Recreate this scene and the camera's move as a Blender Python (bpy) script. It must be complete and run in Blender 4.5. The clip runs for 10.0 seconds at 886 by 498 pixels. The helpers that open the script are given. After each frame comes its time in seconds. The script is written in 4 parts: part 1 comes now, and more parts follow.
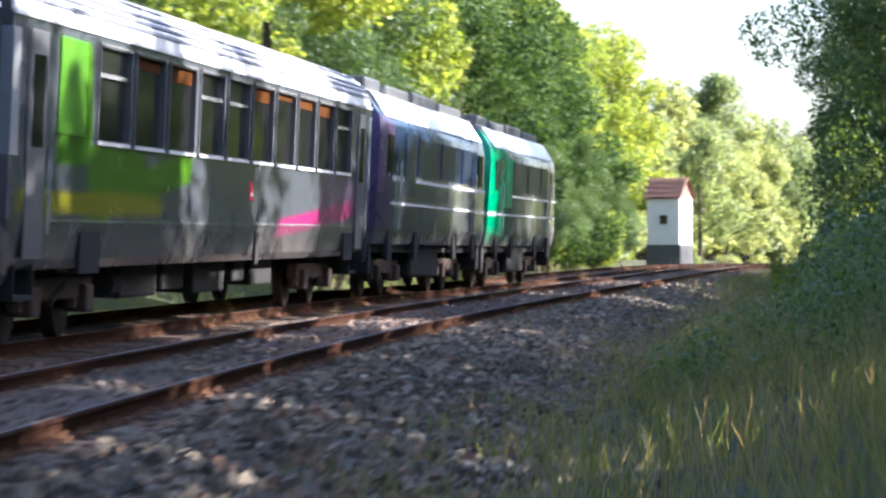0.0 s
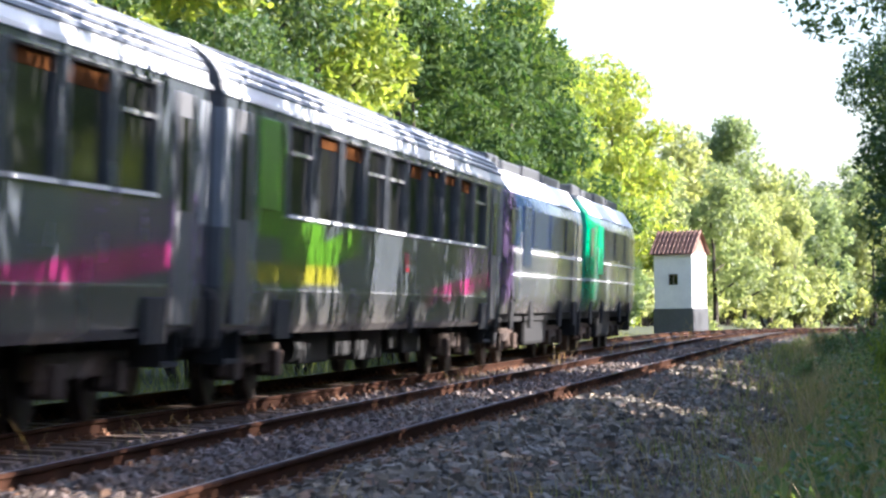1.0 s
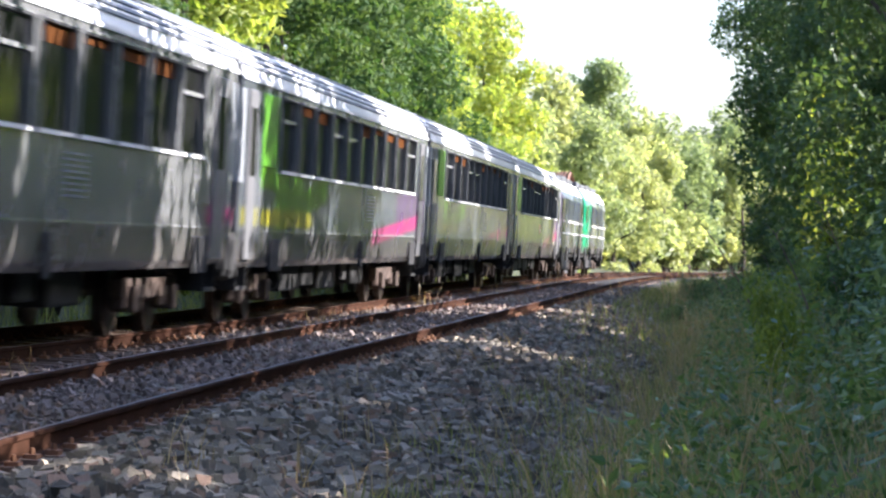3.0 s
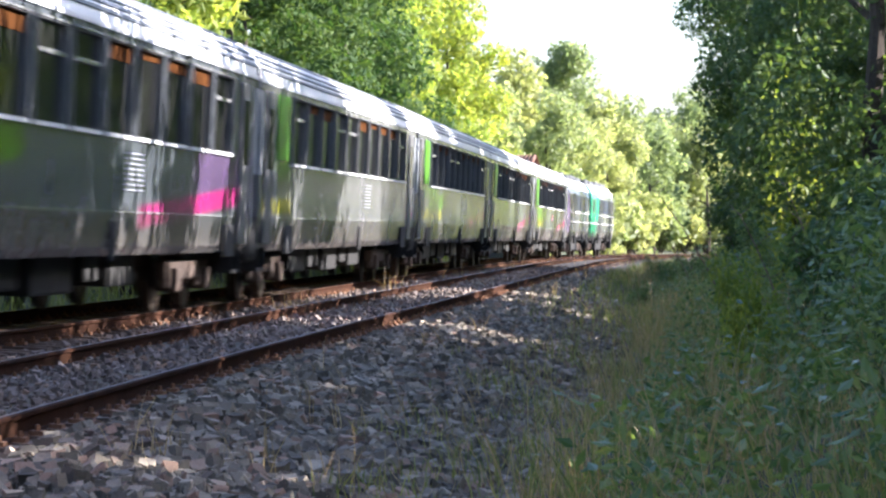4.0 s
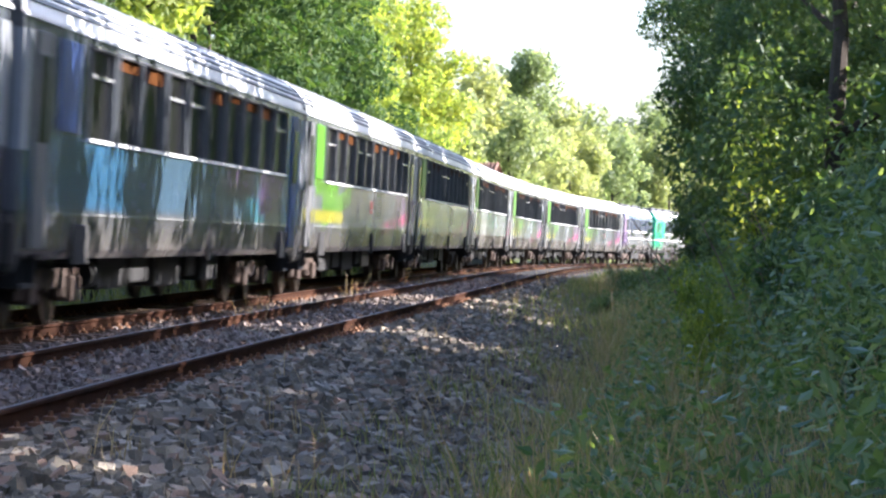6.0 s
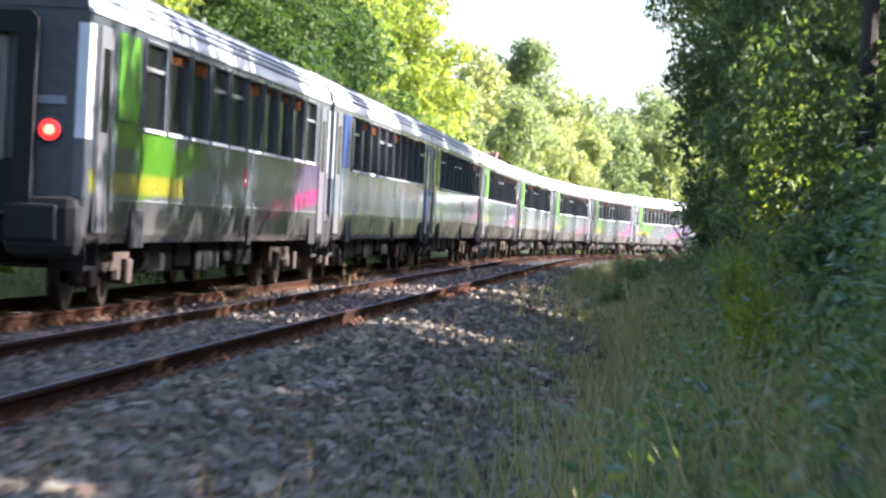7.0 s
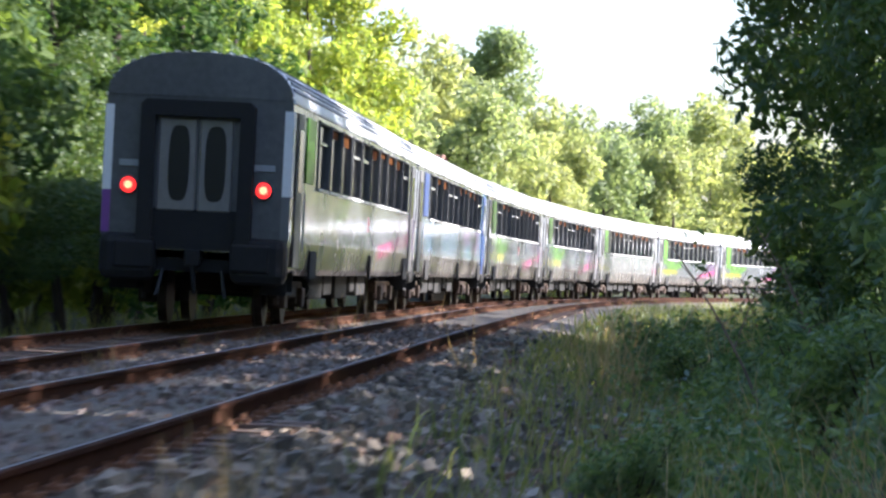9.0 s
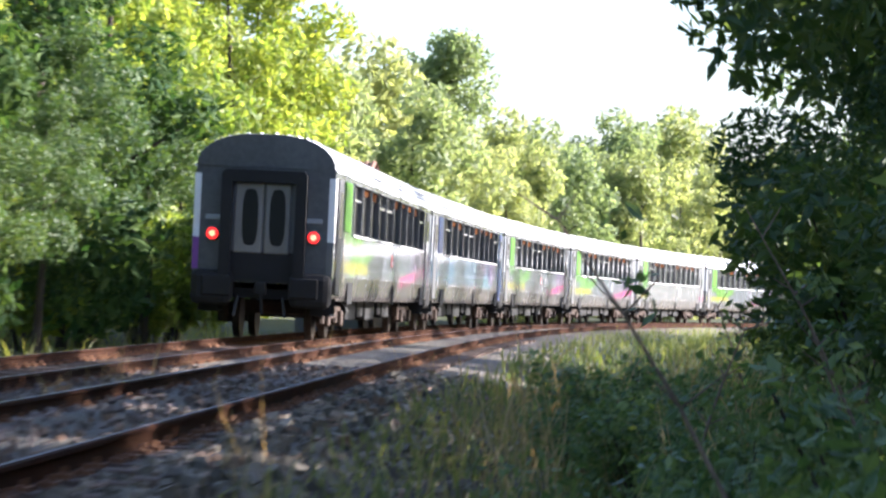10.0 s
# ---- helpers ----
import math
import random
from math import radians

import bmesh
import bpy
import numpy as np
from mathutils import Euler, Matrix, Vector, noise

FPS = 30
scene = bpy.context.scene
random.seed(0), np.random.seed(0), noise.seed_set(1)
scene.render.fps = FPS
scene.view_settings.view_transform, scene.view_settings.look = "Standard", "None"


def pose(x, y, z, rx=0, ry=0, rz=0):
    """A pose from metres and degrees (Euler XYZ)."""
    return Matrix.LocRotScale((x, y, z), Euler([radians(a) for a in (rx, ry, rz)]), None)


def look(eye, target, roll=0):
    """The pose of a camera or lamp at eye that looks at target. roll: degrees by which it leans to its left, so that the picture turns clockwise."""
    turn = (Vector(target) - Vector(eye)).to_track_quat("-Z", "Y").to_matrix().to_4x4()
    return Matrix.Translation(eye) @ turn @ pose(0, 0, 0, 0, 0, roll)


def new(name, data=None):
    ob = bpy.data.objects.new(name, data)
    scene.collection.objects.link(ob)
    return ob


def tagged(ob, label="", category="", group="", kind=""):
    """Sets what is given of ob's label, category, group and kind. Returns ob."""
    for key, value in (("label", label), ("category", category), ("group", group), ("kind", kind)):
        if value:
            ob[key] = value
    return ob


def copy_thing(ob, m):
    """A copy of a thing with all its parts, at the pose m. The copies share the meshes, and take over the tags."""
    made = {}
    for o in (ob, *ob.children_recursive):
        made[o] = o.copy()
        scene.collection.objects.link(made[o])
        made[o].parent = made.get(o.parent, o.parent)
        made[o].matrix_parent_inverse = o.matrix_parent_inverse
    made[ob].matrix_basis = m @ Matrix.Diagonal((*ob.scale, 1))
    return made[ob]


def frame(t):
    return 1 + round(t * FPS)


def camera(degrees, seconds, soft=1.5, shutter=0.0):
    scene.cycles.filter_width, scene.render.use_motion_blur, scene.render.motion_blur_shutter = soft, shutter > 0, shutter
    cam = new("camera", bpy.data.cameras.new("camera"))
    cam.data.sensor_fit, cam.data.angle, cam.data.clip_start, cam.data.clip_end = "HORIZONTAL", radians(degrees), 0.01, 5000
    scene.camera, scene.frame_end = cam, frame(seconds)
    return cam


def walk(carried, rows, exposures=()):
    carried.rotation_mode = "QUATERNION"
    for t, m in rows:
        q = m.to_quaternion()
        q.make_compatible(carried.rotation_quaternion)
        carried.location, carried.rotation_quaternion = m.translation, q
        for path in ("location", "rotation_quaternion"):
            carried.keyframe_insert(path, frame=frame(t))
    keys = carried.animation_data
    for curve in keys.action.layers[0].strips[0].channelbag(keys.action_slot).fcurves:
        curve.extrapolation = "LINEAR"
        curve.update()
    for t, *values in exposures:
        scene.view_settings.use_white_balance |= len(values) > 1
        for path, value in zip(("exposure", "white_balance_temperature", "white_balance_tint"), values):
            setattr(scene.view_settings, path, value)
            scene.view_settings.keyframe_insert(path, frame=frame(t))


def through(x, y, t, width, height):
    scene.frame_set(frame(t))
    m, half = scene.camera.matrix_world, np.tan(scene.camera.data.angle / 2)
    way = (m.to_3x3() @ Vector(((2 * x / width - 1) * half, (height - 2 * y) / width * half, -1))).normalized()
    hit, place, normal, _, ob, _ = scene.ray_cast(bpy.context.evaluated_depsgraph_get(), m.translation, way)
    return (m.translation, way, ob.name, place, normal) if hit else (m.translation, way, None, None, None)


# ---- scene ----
LENS = 15.395
cam = camera(LENS, 10.0, soft=2.4, shutter=0.5)
PATH = [
    (0.0, pose(0.80, -31.00, 1.151, 89.986, 0.280, 5.384)),
    (0.5, pose(0.09, -16.60, 1.173, 90.314, -0.095, 4.257)),
    (1.0, pose(0.04, -1.50, 1.222, 91.140, 1.039, 5.572)),
    (1.5, pose(0.00, 0.00, 1.227, 90.732, -0.004, 4.664)),
    (2.0, pose(0.00, 0.00, 1.227, 90.531, -0.170, 4.434)),
    (2.5, pose(0.00, 0.00, 1.227, 90.312, -0.086, 3.827)),
    (3.0, pose(0.00, 0.00, 1.227, 90.046, -0.029, 3.279)),
    (4.5, pose(0.00, 0.00, 1.227, 89.729, 0.509, 2.504)),
    (5.0, pose(0.00, 0.00, 1.227, 89.817, -0.080, 1.924)),
    (5.5, pose(0.00, 0.00, 1.227, 89.881, -0.110, 2.007)),
    (6.6, pose(0.00, 0.00, 1.227, 89.881, -0.110, 2.007)),
    (7.0, pose(-0.26, 3.60, 1.107, 89.761, 0.012, 1.946)),
    (7.5, pose(-0.23, 19.80, 1.170, 90.300, -0.022, 1.450)),
    (8.0, pose(-0.20, 36.00, 1.100, 90.298, -0.213, 1.619)),
    (8.5, pose(0.04, 46.00, 1.050, 90.337, 0.012, 2.052)),
    (9.0, pose(0.51, 54.50, 1.057, 90.430, 0.020, 1.756)),
    (9.5, pose(0.86, 62.50, 1.045, 90.583, -0.021, 1.461)),
    (10.0, pose(1.41, 70.00, 1.074, 90.826, 0.072, 1.267)),
]
walk(cam, PATH, [(0.0, 2.32, 5550, 20), (2.5, 2.28, 5550, 20), (4.5, 2.45, 5550, 20), (7.0, 2.42, 5550, 20), (7.5, 2.52, 5550, 20), (8.5, 2.32, 5550, 20), (10.0, 2.22, 5550, 20)])

# ---- light ----
SUN_AZ, SUN_EL = radians(82), radians(26)       # from +y towards +x
world = bpy.data.worlds.new("world")
scene.world = world
world.use_nodes = True
wn, wl = world.node_tree.nodes, world.node_tree.links
sky = wn.new("ShaderNodeTexSky")
sky.sky_type, sky.sun_disc = "NISHITA", False
sky.sun_elevation, sky.sun_rotation = SUN_EL, SUN_AZ
sky.dust_density, sky.air_density = 2.0, 1.0
bg = wn["Background"]
wl.new(sky.outputs[0], bg.inputs[0])
bg.inputs[1].default_value = 0.085
sun = new("sun", bpy.data.lights.new("sun", "SUN"))
sun.data.energy, sun.data.angle, sun.data.color = 5.0, radians(0.6), (1.0, 0.90, 0.72)
sun.matrix_world = look((math.sin(SUN_AZ) * 50, math.cos(SUN_AZ) * 50, math.tan(SUN_EL) * 50 + 10), (0, 0, 10))

# ---- the line of the railway ----
CURVE_S = np.array([-30, 0, 60, 110, 160, 210, 300.0])
CURVE_K = np.array([0, 1.8305, -0.4377, 0.0549, 0.9570, 1.5106, 2.0637]) / 1000
STEP_S = np.arange(-260, 620, 1.0)
_th = np.cumsum(np.interp(STEP_S, CURVE_S, CURVE_K))
_th -= np.interp(0, STEP_S, _th)
_x, _y = np.cumsum(np.sin(_th)), np.cumsum(np.cos(_th))
_x -= np.interp(0, STEP_S, _x)
_y -= np.interp(0, STEP_S, _y)
RAIL_A, RAIL_C, GAUGE, CANT, Z2 = -4.186, -7.436, 1.507, 0.0493, 0.043
PITCH, SPEED, REAR9 = 26.4, 31.909, 103.0


def grade(s):
    return 0.44147 * s / 100 - 0.25352 * (s / 100) ** 2


def line(s, off, z=0.0):
    """A point beside the line: s metres along it, off metres to the right."""
    a = np.interp(s, STEP_S, _th)
    return (float(np.interp(s, STEP_S, _x) + off * np.cos(a)), float(np.interp(s, STEP_S, _y) - off * np.sin(a)), float(z + grade(s)))


def track_point(s, track, u, w):
    """On track 0 (near) or 1 (the train's): u across from its middle, w up from the rail heads, canted."""
    right, z = ((RAIL_A, 0.0), (RAIL_C + float(np.interp(s, (38, 62), (0.2, 0.0))), Z2 + float(np.interp(s, (30, 38, 50), (0.09, 0.05, 0.0)))))[track]
    return line(s, right - GAUGE / 2 + u + w * CANT, z + GAUGE / 2 * CANT + w - u * CANT)


def bed(off, s=0.0):
    """Height of the ground beside the line, over the grade."""
    pts = ((-400, 3.0), (-60, 1.6), (-22, 0.9), (-15, 0.1), (-12.0, -0.55), (-11.0, -0.5), (-10.0, -0.07), (-9.2, -0.05), (-7.0, -0.125), (-5.8, -0.06), (-4.35, -0.13), (-4.1, -0.20), (-3.5, -0.225), (-2.9, -0.33), (-1.2, -0.78),
           (-0.4, -0.72), (1.0, -0.55), (3.0, -0.25), (6.0, 0.25), (12, 0.8), (60, 1.2), (400, 2.0))
    return float(np.interp(off, [p[0] for p in pts], [p[1] for p in pts]))


# ---- materials ----
def nodes_of(name):
    m = bpy.data.materials.new(name)
    m.use_nodes = True
    return m, m.node_tree.nodes, m.node_tree.links, m.node_tree.nodes["Principled BSDF"]


def ramp(n, l, src, stops):
    r = n.new("ShaderNodeValToRGB")
    while len(r.color_ramp.elements) < len(stops):
        r.color_ramp.elements.new(0.5)
    for e, (p, c) in zip(r.color_ramp.elements, stops):
        e.position, e.color = p, (*c, 1)
    l.new(src, r.inputs[0])
    return r.outputs[0]


def noise_out(n, l, scale, detail=4, vec=None, rough=0.6):
    t = n.new("ShaderNodeTexNoise")
    t.inputs["Scale"].default_value, t.inputs["Detail"].default_value, t.inputs["Roughness"].default_value = scale, detail, rough
    if vec is not None:
        l.new(vec, t.inputs["Vector"])
    return t.outputs[0]


def mix(n, l, fac, a, b, mode="MIX"):
    m = n.new("ShaderNodeMix")
    m.data_type, m.blend_type = "RGBA", mode
    for sock, v in ((m.inputs["Factor"], fac), (m.inputs["A"], a), (m.inputs["B"], b)):
        if isinstance(v, (int, float)):
            sock.default_value = v
        elif isinstance(v, tuple):
            sock.default_value = (*v, 1)
        else:
            l.new(v, sock)
    return m.outputs["Result"]


def bumped(n, l, b, height, strength, dist=0.02):
    k = n.new("ShaderNodeBump")
    k.inputs["Strength"].default_value, k.inputs["Distance"].default_value = strength, dist
    l.new(height, k.inputs["Height"])
    l.new(k.outputs[0], b.inputs["Normal"])


def plain(name, colour, rough=0.6, metal=0.0, var=0.25, scale=6.0, bump=0.15):
    """A surface with grain and stains at two scales."""
    m, n, l, b = nodes_of(name)
    co = n.new("ShaderNodeTexCoord").outputs["Object"]
    big, fine = noise_out(n, l, scale * 0.25, 3, co), noise_out(n, l, scale * 6, 4, co)
    dark = tuple(c * (1 - var) for c in colour)
    lite = tuple(min(1, c * (1 + var)) for c in colour)
    c1 = ramp(n, l, big, [(0.3, dark), (0.7, lite)])
    c2 = ramp(n, l, fine, [(0.3, (1 - var,) * 3), (0.7, (1, 1, 1))])
    l.new(mix(n, l, 1.0, c1, c2, "MULTIPLY"), b.inputs["Base Color"])
    b.inputs["Roughness"].default_value, b.inputs["Metallic"].default_value = rough, metal
    if bump:
        bumped(n, l, b, fine, bump)
    return m


def foliage(name, dark, lite, through=0.45, glow=(1.8, 1.68, 0.7)):
    """Leaves, each of its own shade, that let light through."""
    m, n, l, b = nodes_of(name)
    geo = n.new("ShaderNodeNewGeometry")
    info = n.new("ShaderNodeObjectInfo")
    base = ramp(n, l, geo.outputs["Random Per Island"], [(0.0, dark), (1.0, lite)])
    shade = ramp(n, l, info.outputs["Random"], [(0.0, (0.75, 0.8, 0.8)), (1.0, (1.15, 1.05, 0.9))])
    col = mix(n, l, 1.0, base, shade, "MULTIPLY")
    l.new(col, b.inputs["Base Color"])
    b.inputs["Roughness"].default_value = 0.5
    tr = n.new("ShaderNodeBsdfTranslucent")
    l.new(mix(n, l, 1.0, col, glow, "MULTIPLY"), tr.inputs[0])
    ms = n.new("ShaderNodeMixShader")
    ms.inputs[0].default_value = through
    l.new(b.outputs[0], ms.inputs[1])
    l.new(tr.outputs[0], ms.inputs[2])
    l.new(ms.outputs[0], n["Material Output"].inputs[0])
    return m


def stone_mat(name, a, b_, island=True):
    m, n, l, b = nodes_of(name)
    geo = n.new("ShaderNodeNewGeometry")
    co = n.new("ShaderNodeTexCoord").outputs["Object"]
    base = ramp(n, l, geo.outputs["Random Per Island"] if island else noise_out(n, l, 25, 5, co), [(0.0, a), (0.55, tuple((p + q) / 2 for p, q in zip(a, b_))), (0.86, b_), (0.9, (0.34, 0.22, 0.15)), (1.0, (0.24, 0.17, 0.125))])
    grain = ramp(n, l, noise_out(n, l, 90, 3, co), [(0.3, (0.7, 0.7, 0.7)), (0.7, (1.1, 1.1, 1.1))])
    stain = ramp(n, l, noise_out(n, l, 0.6, 3, co), [(0.35, (0.75, 0.68, 0.6)), (0.65, (1, 1, 1))])
    l.new(mix(n, l, 1.0, mix(n, l, 1.0, base, grain, "MULTIPLY"), stain, "MULTIPLY"), b.inputs["Base Color"])
    b.inputs["Roughness"].default_value = 0.85
    if island:
        bumped(n, l, b, noise_out(n, l, 60, 4, co), 0.4)
    else:
        v = n.new("ShaderNodeTexVoronoi")
        v.inputs["Scale"].default_value = 14
        l.new(co, v.inputs["Vector"])
        bumped(n, l, b, v.outputs["Distance"], 1.0, 0.08)
    return m


M_STONE = stone_mat("ballast_stone", (0.082, 0.072, 0.055), (0.41, 0.355, 0.275))
M_STONE_IN = stone_mat("dusty_ballast_stone", (0.13, 0.10, 0.085), (0.34, 0.28, 0.25))
M_BED = stone_mat("ballast_bed", (0.08, 0.07, 0.055), (0.24, 0.21, 0.165), island=False)
M_RAIL = plain("rusty_rail", (0.042, 0.018, 0.0095), 0.9, 0.0, 0.4, 8)
M_RAIL.node_tree.nodes["Principled BSDF"].inputs["Specular IOR Level"].default_value = 0.08
M_RAILTOP = plain("worn_steel", (0.42, 0.40, 0.39), 0.3, 0.9, 0.1, 8, 0.02)
M_RAILDULL = plain("dull_steel", (0.17, 0.14, 0.125), 0.5, 0.5, 0.3, 8, 0.02)
M_SLEEPER = plain("sleeper_wood", (0.13, 0.085, 0.06), 0.85, 0, 0.4, 5, 0.5)
M_IRON = plain("rusty_iron", (0.28, 0.13, 0.06), 0.8, 0.2, 0.4, 10)
M_BLACK = plain("black_running_gear", (0.009, 0.0085, 0.008), 0.8, 0.0, 0.4, 3)
M_RUST = plain("brown_dust_bogie", (0.055, 0.033, 0.022), 0.75, 0.1, 0.5, 3)
M_WHEEL = plain("wheel_steel", (0.06, 0.045, 0.035), 0.45, 0.6, 0.3, 5)
M_RUBBER = plain("black_rubber", (0.02, 0.02, 0.022), 0.55, 0, 0.2, 5)
M_ROOF = plain("silver_roof", (0.84, 0.85, 0.86), 0.4, 0.12, 0.10, 1.2, 0.05)
M_RIB = plain("grey_roof_rib", (0.13, 0.14, 0.155), 0.5, 0.2, 0.2, 2, 0.05)
# grey of the coach ends, with the shade on them put into the colour
M_ENDWALL = plain("shaded_end_paint", (0.085, 0.085, 0.085), 0.5, 0, 0.3, 1.5, 0.05)
M_ALU = plain("bright_aluminium", (0.75, 0.76, 0.78), 0.25, 0.8, 0.08, 4, 0.02)
M_WHITE = plain("white_paint", (0.78, 0.78, 0.77), 0.35, 0, 0.08, 2, 0.03)
M_GREY = plain("grey_paint", (0.125, 0.125, 0.128), 0.4, 0, 0.15, 1.5, 0.03)
M_DARKGREY = plain("dark_grey_paint", (0.075, 0.078, 0.082), 0.45, 0, 0.2, 1.5, 0.03)
M_PALE = plain("pale_grey_paint", (0.27, 0.285, 0.30), 0.35, 0, 0.1, 2, 0.02)
M_DOOR = plain("pale_door_paint", (0.17, 0.16, 0.145), 0.4, 0, 0.15, 2, 0.03)
M_RED = plain("red_enamel", (0.50, 0.015, 0.03), 0.3, 0, 0.1, 3, 0.02)
M_BLIND = plain("orange_brown_blind", (0.06, 0.022, 0.005), 0.95, 0, 0.2, 3, 0.1)
M_BLIND.node_tree.nodes["Principled BSDF"].inputs["Specular IOR Level"].default_value = 0.05
M_PURPLE = plain("purple_paint", (0.20, 0.06, 0.28), 0.35, 0, 0.1, 2, 0.02)
M_GREENDOOR = plain("green_paint", (0.075, 0.22, 0.015), 0.3, 0, 0.1, 2, 0.02)
M_NAVY = plain("navy_paint", (0.018, 0.03, 0.06), 0.25, 0, 0.2, 2, 0.02)
M_BLUE = plain("blue_paint", (0.03, 0.055, 0.17), 0.3, 0, 0.15, 2, 0.02)
M_GREEN = plain("deep_green_paint", (0.0, 0.30, 0.13), 0.3, 0, 0.1, 2, 0.02)
M_PLASTER = plain("whitewashed_plaster", (0.74, 0.71, 0.66), 0.85, 0, 0.12, 2, 0.2)
M_TILE = plain("clay_roof_tile", (0.29, 0.155, 0.11), 0.8, 0, 0.35, 3, 0.3)
M_WOOD = plain("weathered_wood", (0.22, 0.16, 0.11), 0.8, 0, 0.3, 4, 0.4)
M_BARK = plain("bark", (0.06, 0.045, 0.033), 0.9, 0, 0.4, 3, 0.6)
M_SOIL = plain("soil_and_litter", (0.045, 0.055, 0.022), 0.95, 0, 0.4, 1.0, 0.6)
M_GRASS = foliage("grass", (0.09, 0.14, 0.05), (0.31, 0.32, 0.13), 0.45)
M_STRAW = foliage("dry_grass", (0.30, 0.235, 0.12), (0.50, 0.41, 0.24), 0.4, (1.5, 1.25, 0.75))
M_WEED = foliage("weed_leaves", (0.055, 0.12, 0.048), (0.20, 0.275, 0.12), 0.4)
M_WEED_BIG = foliage("broad_weed_leaves", (0.06, 0.13, 0.055), (0.20, 0.28, 0.13), 0.4)
M_WEED_BIG.node_tree.nodes["Principled BSDF"].inputs["Roughness"].default_value = 0.34
# verge leaves in a patch of sun, the sunlight put into their colour
M_LEAF_SUN = foliage("sunlit_leaves", (0.11, 0.18, 0.03), (0.30, 0.34, 0.07), 0.5)
# sunlight on the left wood is put into this brighter leaf colour
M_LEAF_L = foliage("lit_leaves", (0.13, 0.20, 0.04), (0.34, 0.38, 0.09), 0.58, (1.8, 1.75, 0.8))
# shade of the near wood is put into this darker leaf colour
M_LEAF_R = foliage("shaded_leaves", (0.04, 0.092, 0.036), (0.11, 0.165, 0.06), 0.42)
# leaves of left trees standing in shade, the shade put into their colour
M_LEAF_D = foliage("deep_shade_leaves", (0.03, 0.072, 0.022), (0.095, 0.145, 0.042), 0.38, (1.6, 1.6, 0.8))
_b = M_LEAF_D.node_tree.nodes["Principled BSDF"]
_b.inputs["Roughness"].default_value, _b.inputs["Specular IOR Level"].default_value = 0.7, 0.2
# glare and haze on distant crowns are put into this pale leaf colour
M_LEAF_F = foliage("pale_sunlit_leaves", (0.17, 0.22, 0.11), (0.34, 0.38, 0.20), 0.55, (1.6, 1.6, 0.95))


def glass_dark(name):
    m, n, l, b = nodes_of(name)
    b.inputs["Base Color"].default_value = (0.012, 0.012, 0.012, 1)
    b.inputs["Roughness"].default_value = 0.09
    b.inputs["IOR"].default_value = 1.55
    co = n.new("ShaderNodeTexCoord").outputs["Object"]
    bumped(n, l, b, noise_out(n, l, 1.2, 2, co), 0.12, 0.02)
    return m


M_GLASS = glass_dark("tinted_glass")
# rougher and less specular, which keeps bright reflections off the end doors
M_GLASS_END = glass_dark("dull_door_glass")
_b = M_GLASS_END.node_tree.nodes["Principled BSDF"]
_b.inputs["Roughness"].default_value, _b.inputs["Specular IOR Level"].default_value = 0.35, 0.2
M_TAIL, _n, _l, _b = nodes_of("lit_tail_lamp")
_b.inputs["Base Color"].default_value = (0.6, 0.02, 0.01, 1)
_b.inputs["Emission Color"].default_value = (1.0, 0.02, 0.012, 1)
_b.inputs["Emission Strength"].default_value = 0.6
M_TAILCORE, _n, _l, _b = nodes_of("lamp_core")
_b.inputs["Emission Color"].default_value = (1.0, 0.33, 0.07, 1)
_b.inputs["Emission Strength"].default_value = 0.5


def livery(name, base, fields):
    """Painted side: soft-edged fields (colour, y0, y1, z0, z1, slope) along the body, under road dust."""
    m, n, l, b = nodes_of(name)
    co = n.new("ShaderNodeTexCoord").outputs["Object"]
    sep = n.new("ShaderNodeSeparateXYZ")
    l.new(co, sep.inputs[0])

    def step(src, edge, up=True, soft=0.05):
        r = n.new("ShaderNodeMapRange")
        r.interpolation_type = "SMOOTHSTEP"
        r.inputs["From Min"].default_value = edge - soft if up else edge + soft
        r.inputs["From Max"].default_value = edge + soft if up else edge - soft
        l.new(src, r.inputs[0])
        return r.outputs[0]

    def op(kind, p, q):
        k = n.new("ShaderNodeMath")
        k.operation = kind
        for s, v in zip(k.inputs, (p, q)):
            if isinstance(v, (int, float)):
                s.default_value = v
            else:
                l.new(v, s)
        return k.outputs[0]

    Y, Z = sep.outputs[1], sep.outputs[2]
    wob = noise_out(n, l, 0.9, 2, co)
    col = base
    for c, y0, y1, z0, z1, slope in fields:
        zz = op("ADD", Z, op("MULTIPLY", Y, slope)) if slope else Z
        yy = op("ADD", Y, op("MULTIPLY", op("SUBTRACT", wob, 0.5), 1.2))
        msk = op("MULTIPLY", op("MULTIPLY", step(yy, y0, True, 0.15), step(yy, y1, False, 0.15)), op("MULTIPLY", step(zz, z0), step(zz, z1, False)))
        col = mix(n, l, msk, col, c)
    dust = noise_out(n, l, 0.7, 5, co)
    col = mix(n, l, op("MULTIPLY", step(Z, 1.34, False, 0.01), 0.45), col, (0.05, 0.05, 0.05))
    low = step(Z, 1.2, False, 0.4)
    dirt = op("MULTIPLY", low, dust)
    col = mix(n, l, dirt, col, (0.20, 0.17, 0.14))
    # rain streaks
    mp = n.new("ShaderNodeMapping")
    mp.inputs["Scale"].default_value = (1, 5, 0.35)
    l.new(co, mp.inputs[0])
    streak = ramp(n, l, noise_out(n, l, 2.0, 4, mp.outputs[0]), [(0.35, (0.72, 0.72, 0.72)), (0.6, (1, 1, 1))])
    l.new(mix(n, l, 1.0, col, streak, "MULTIPLY"), b.inputs["Base Color"])
    rg = ramp(n, l, dust, [(0.3, (0.13,) * 3), (0.7, (0.34,) * 3)])
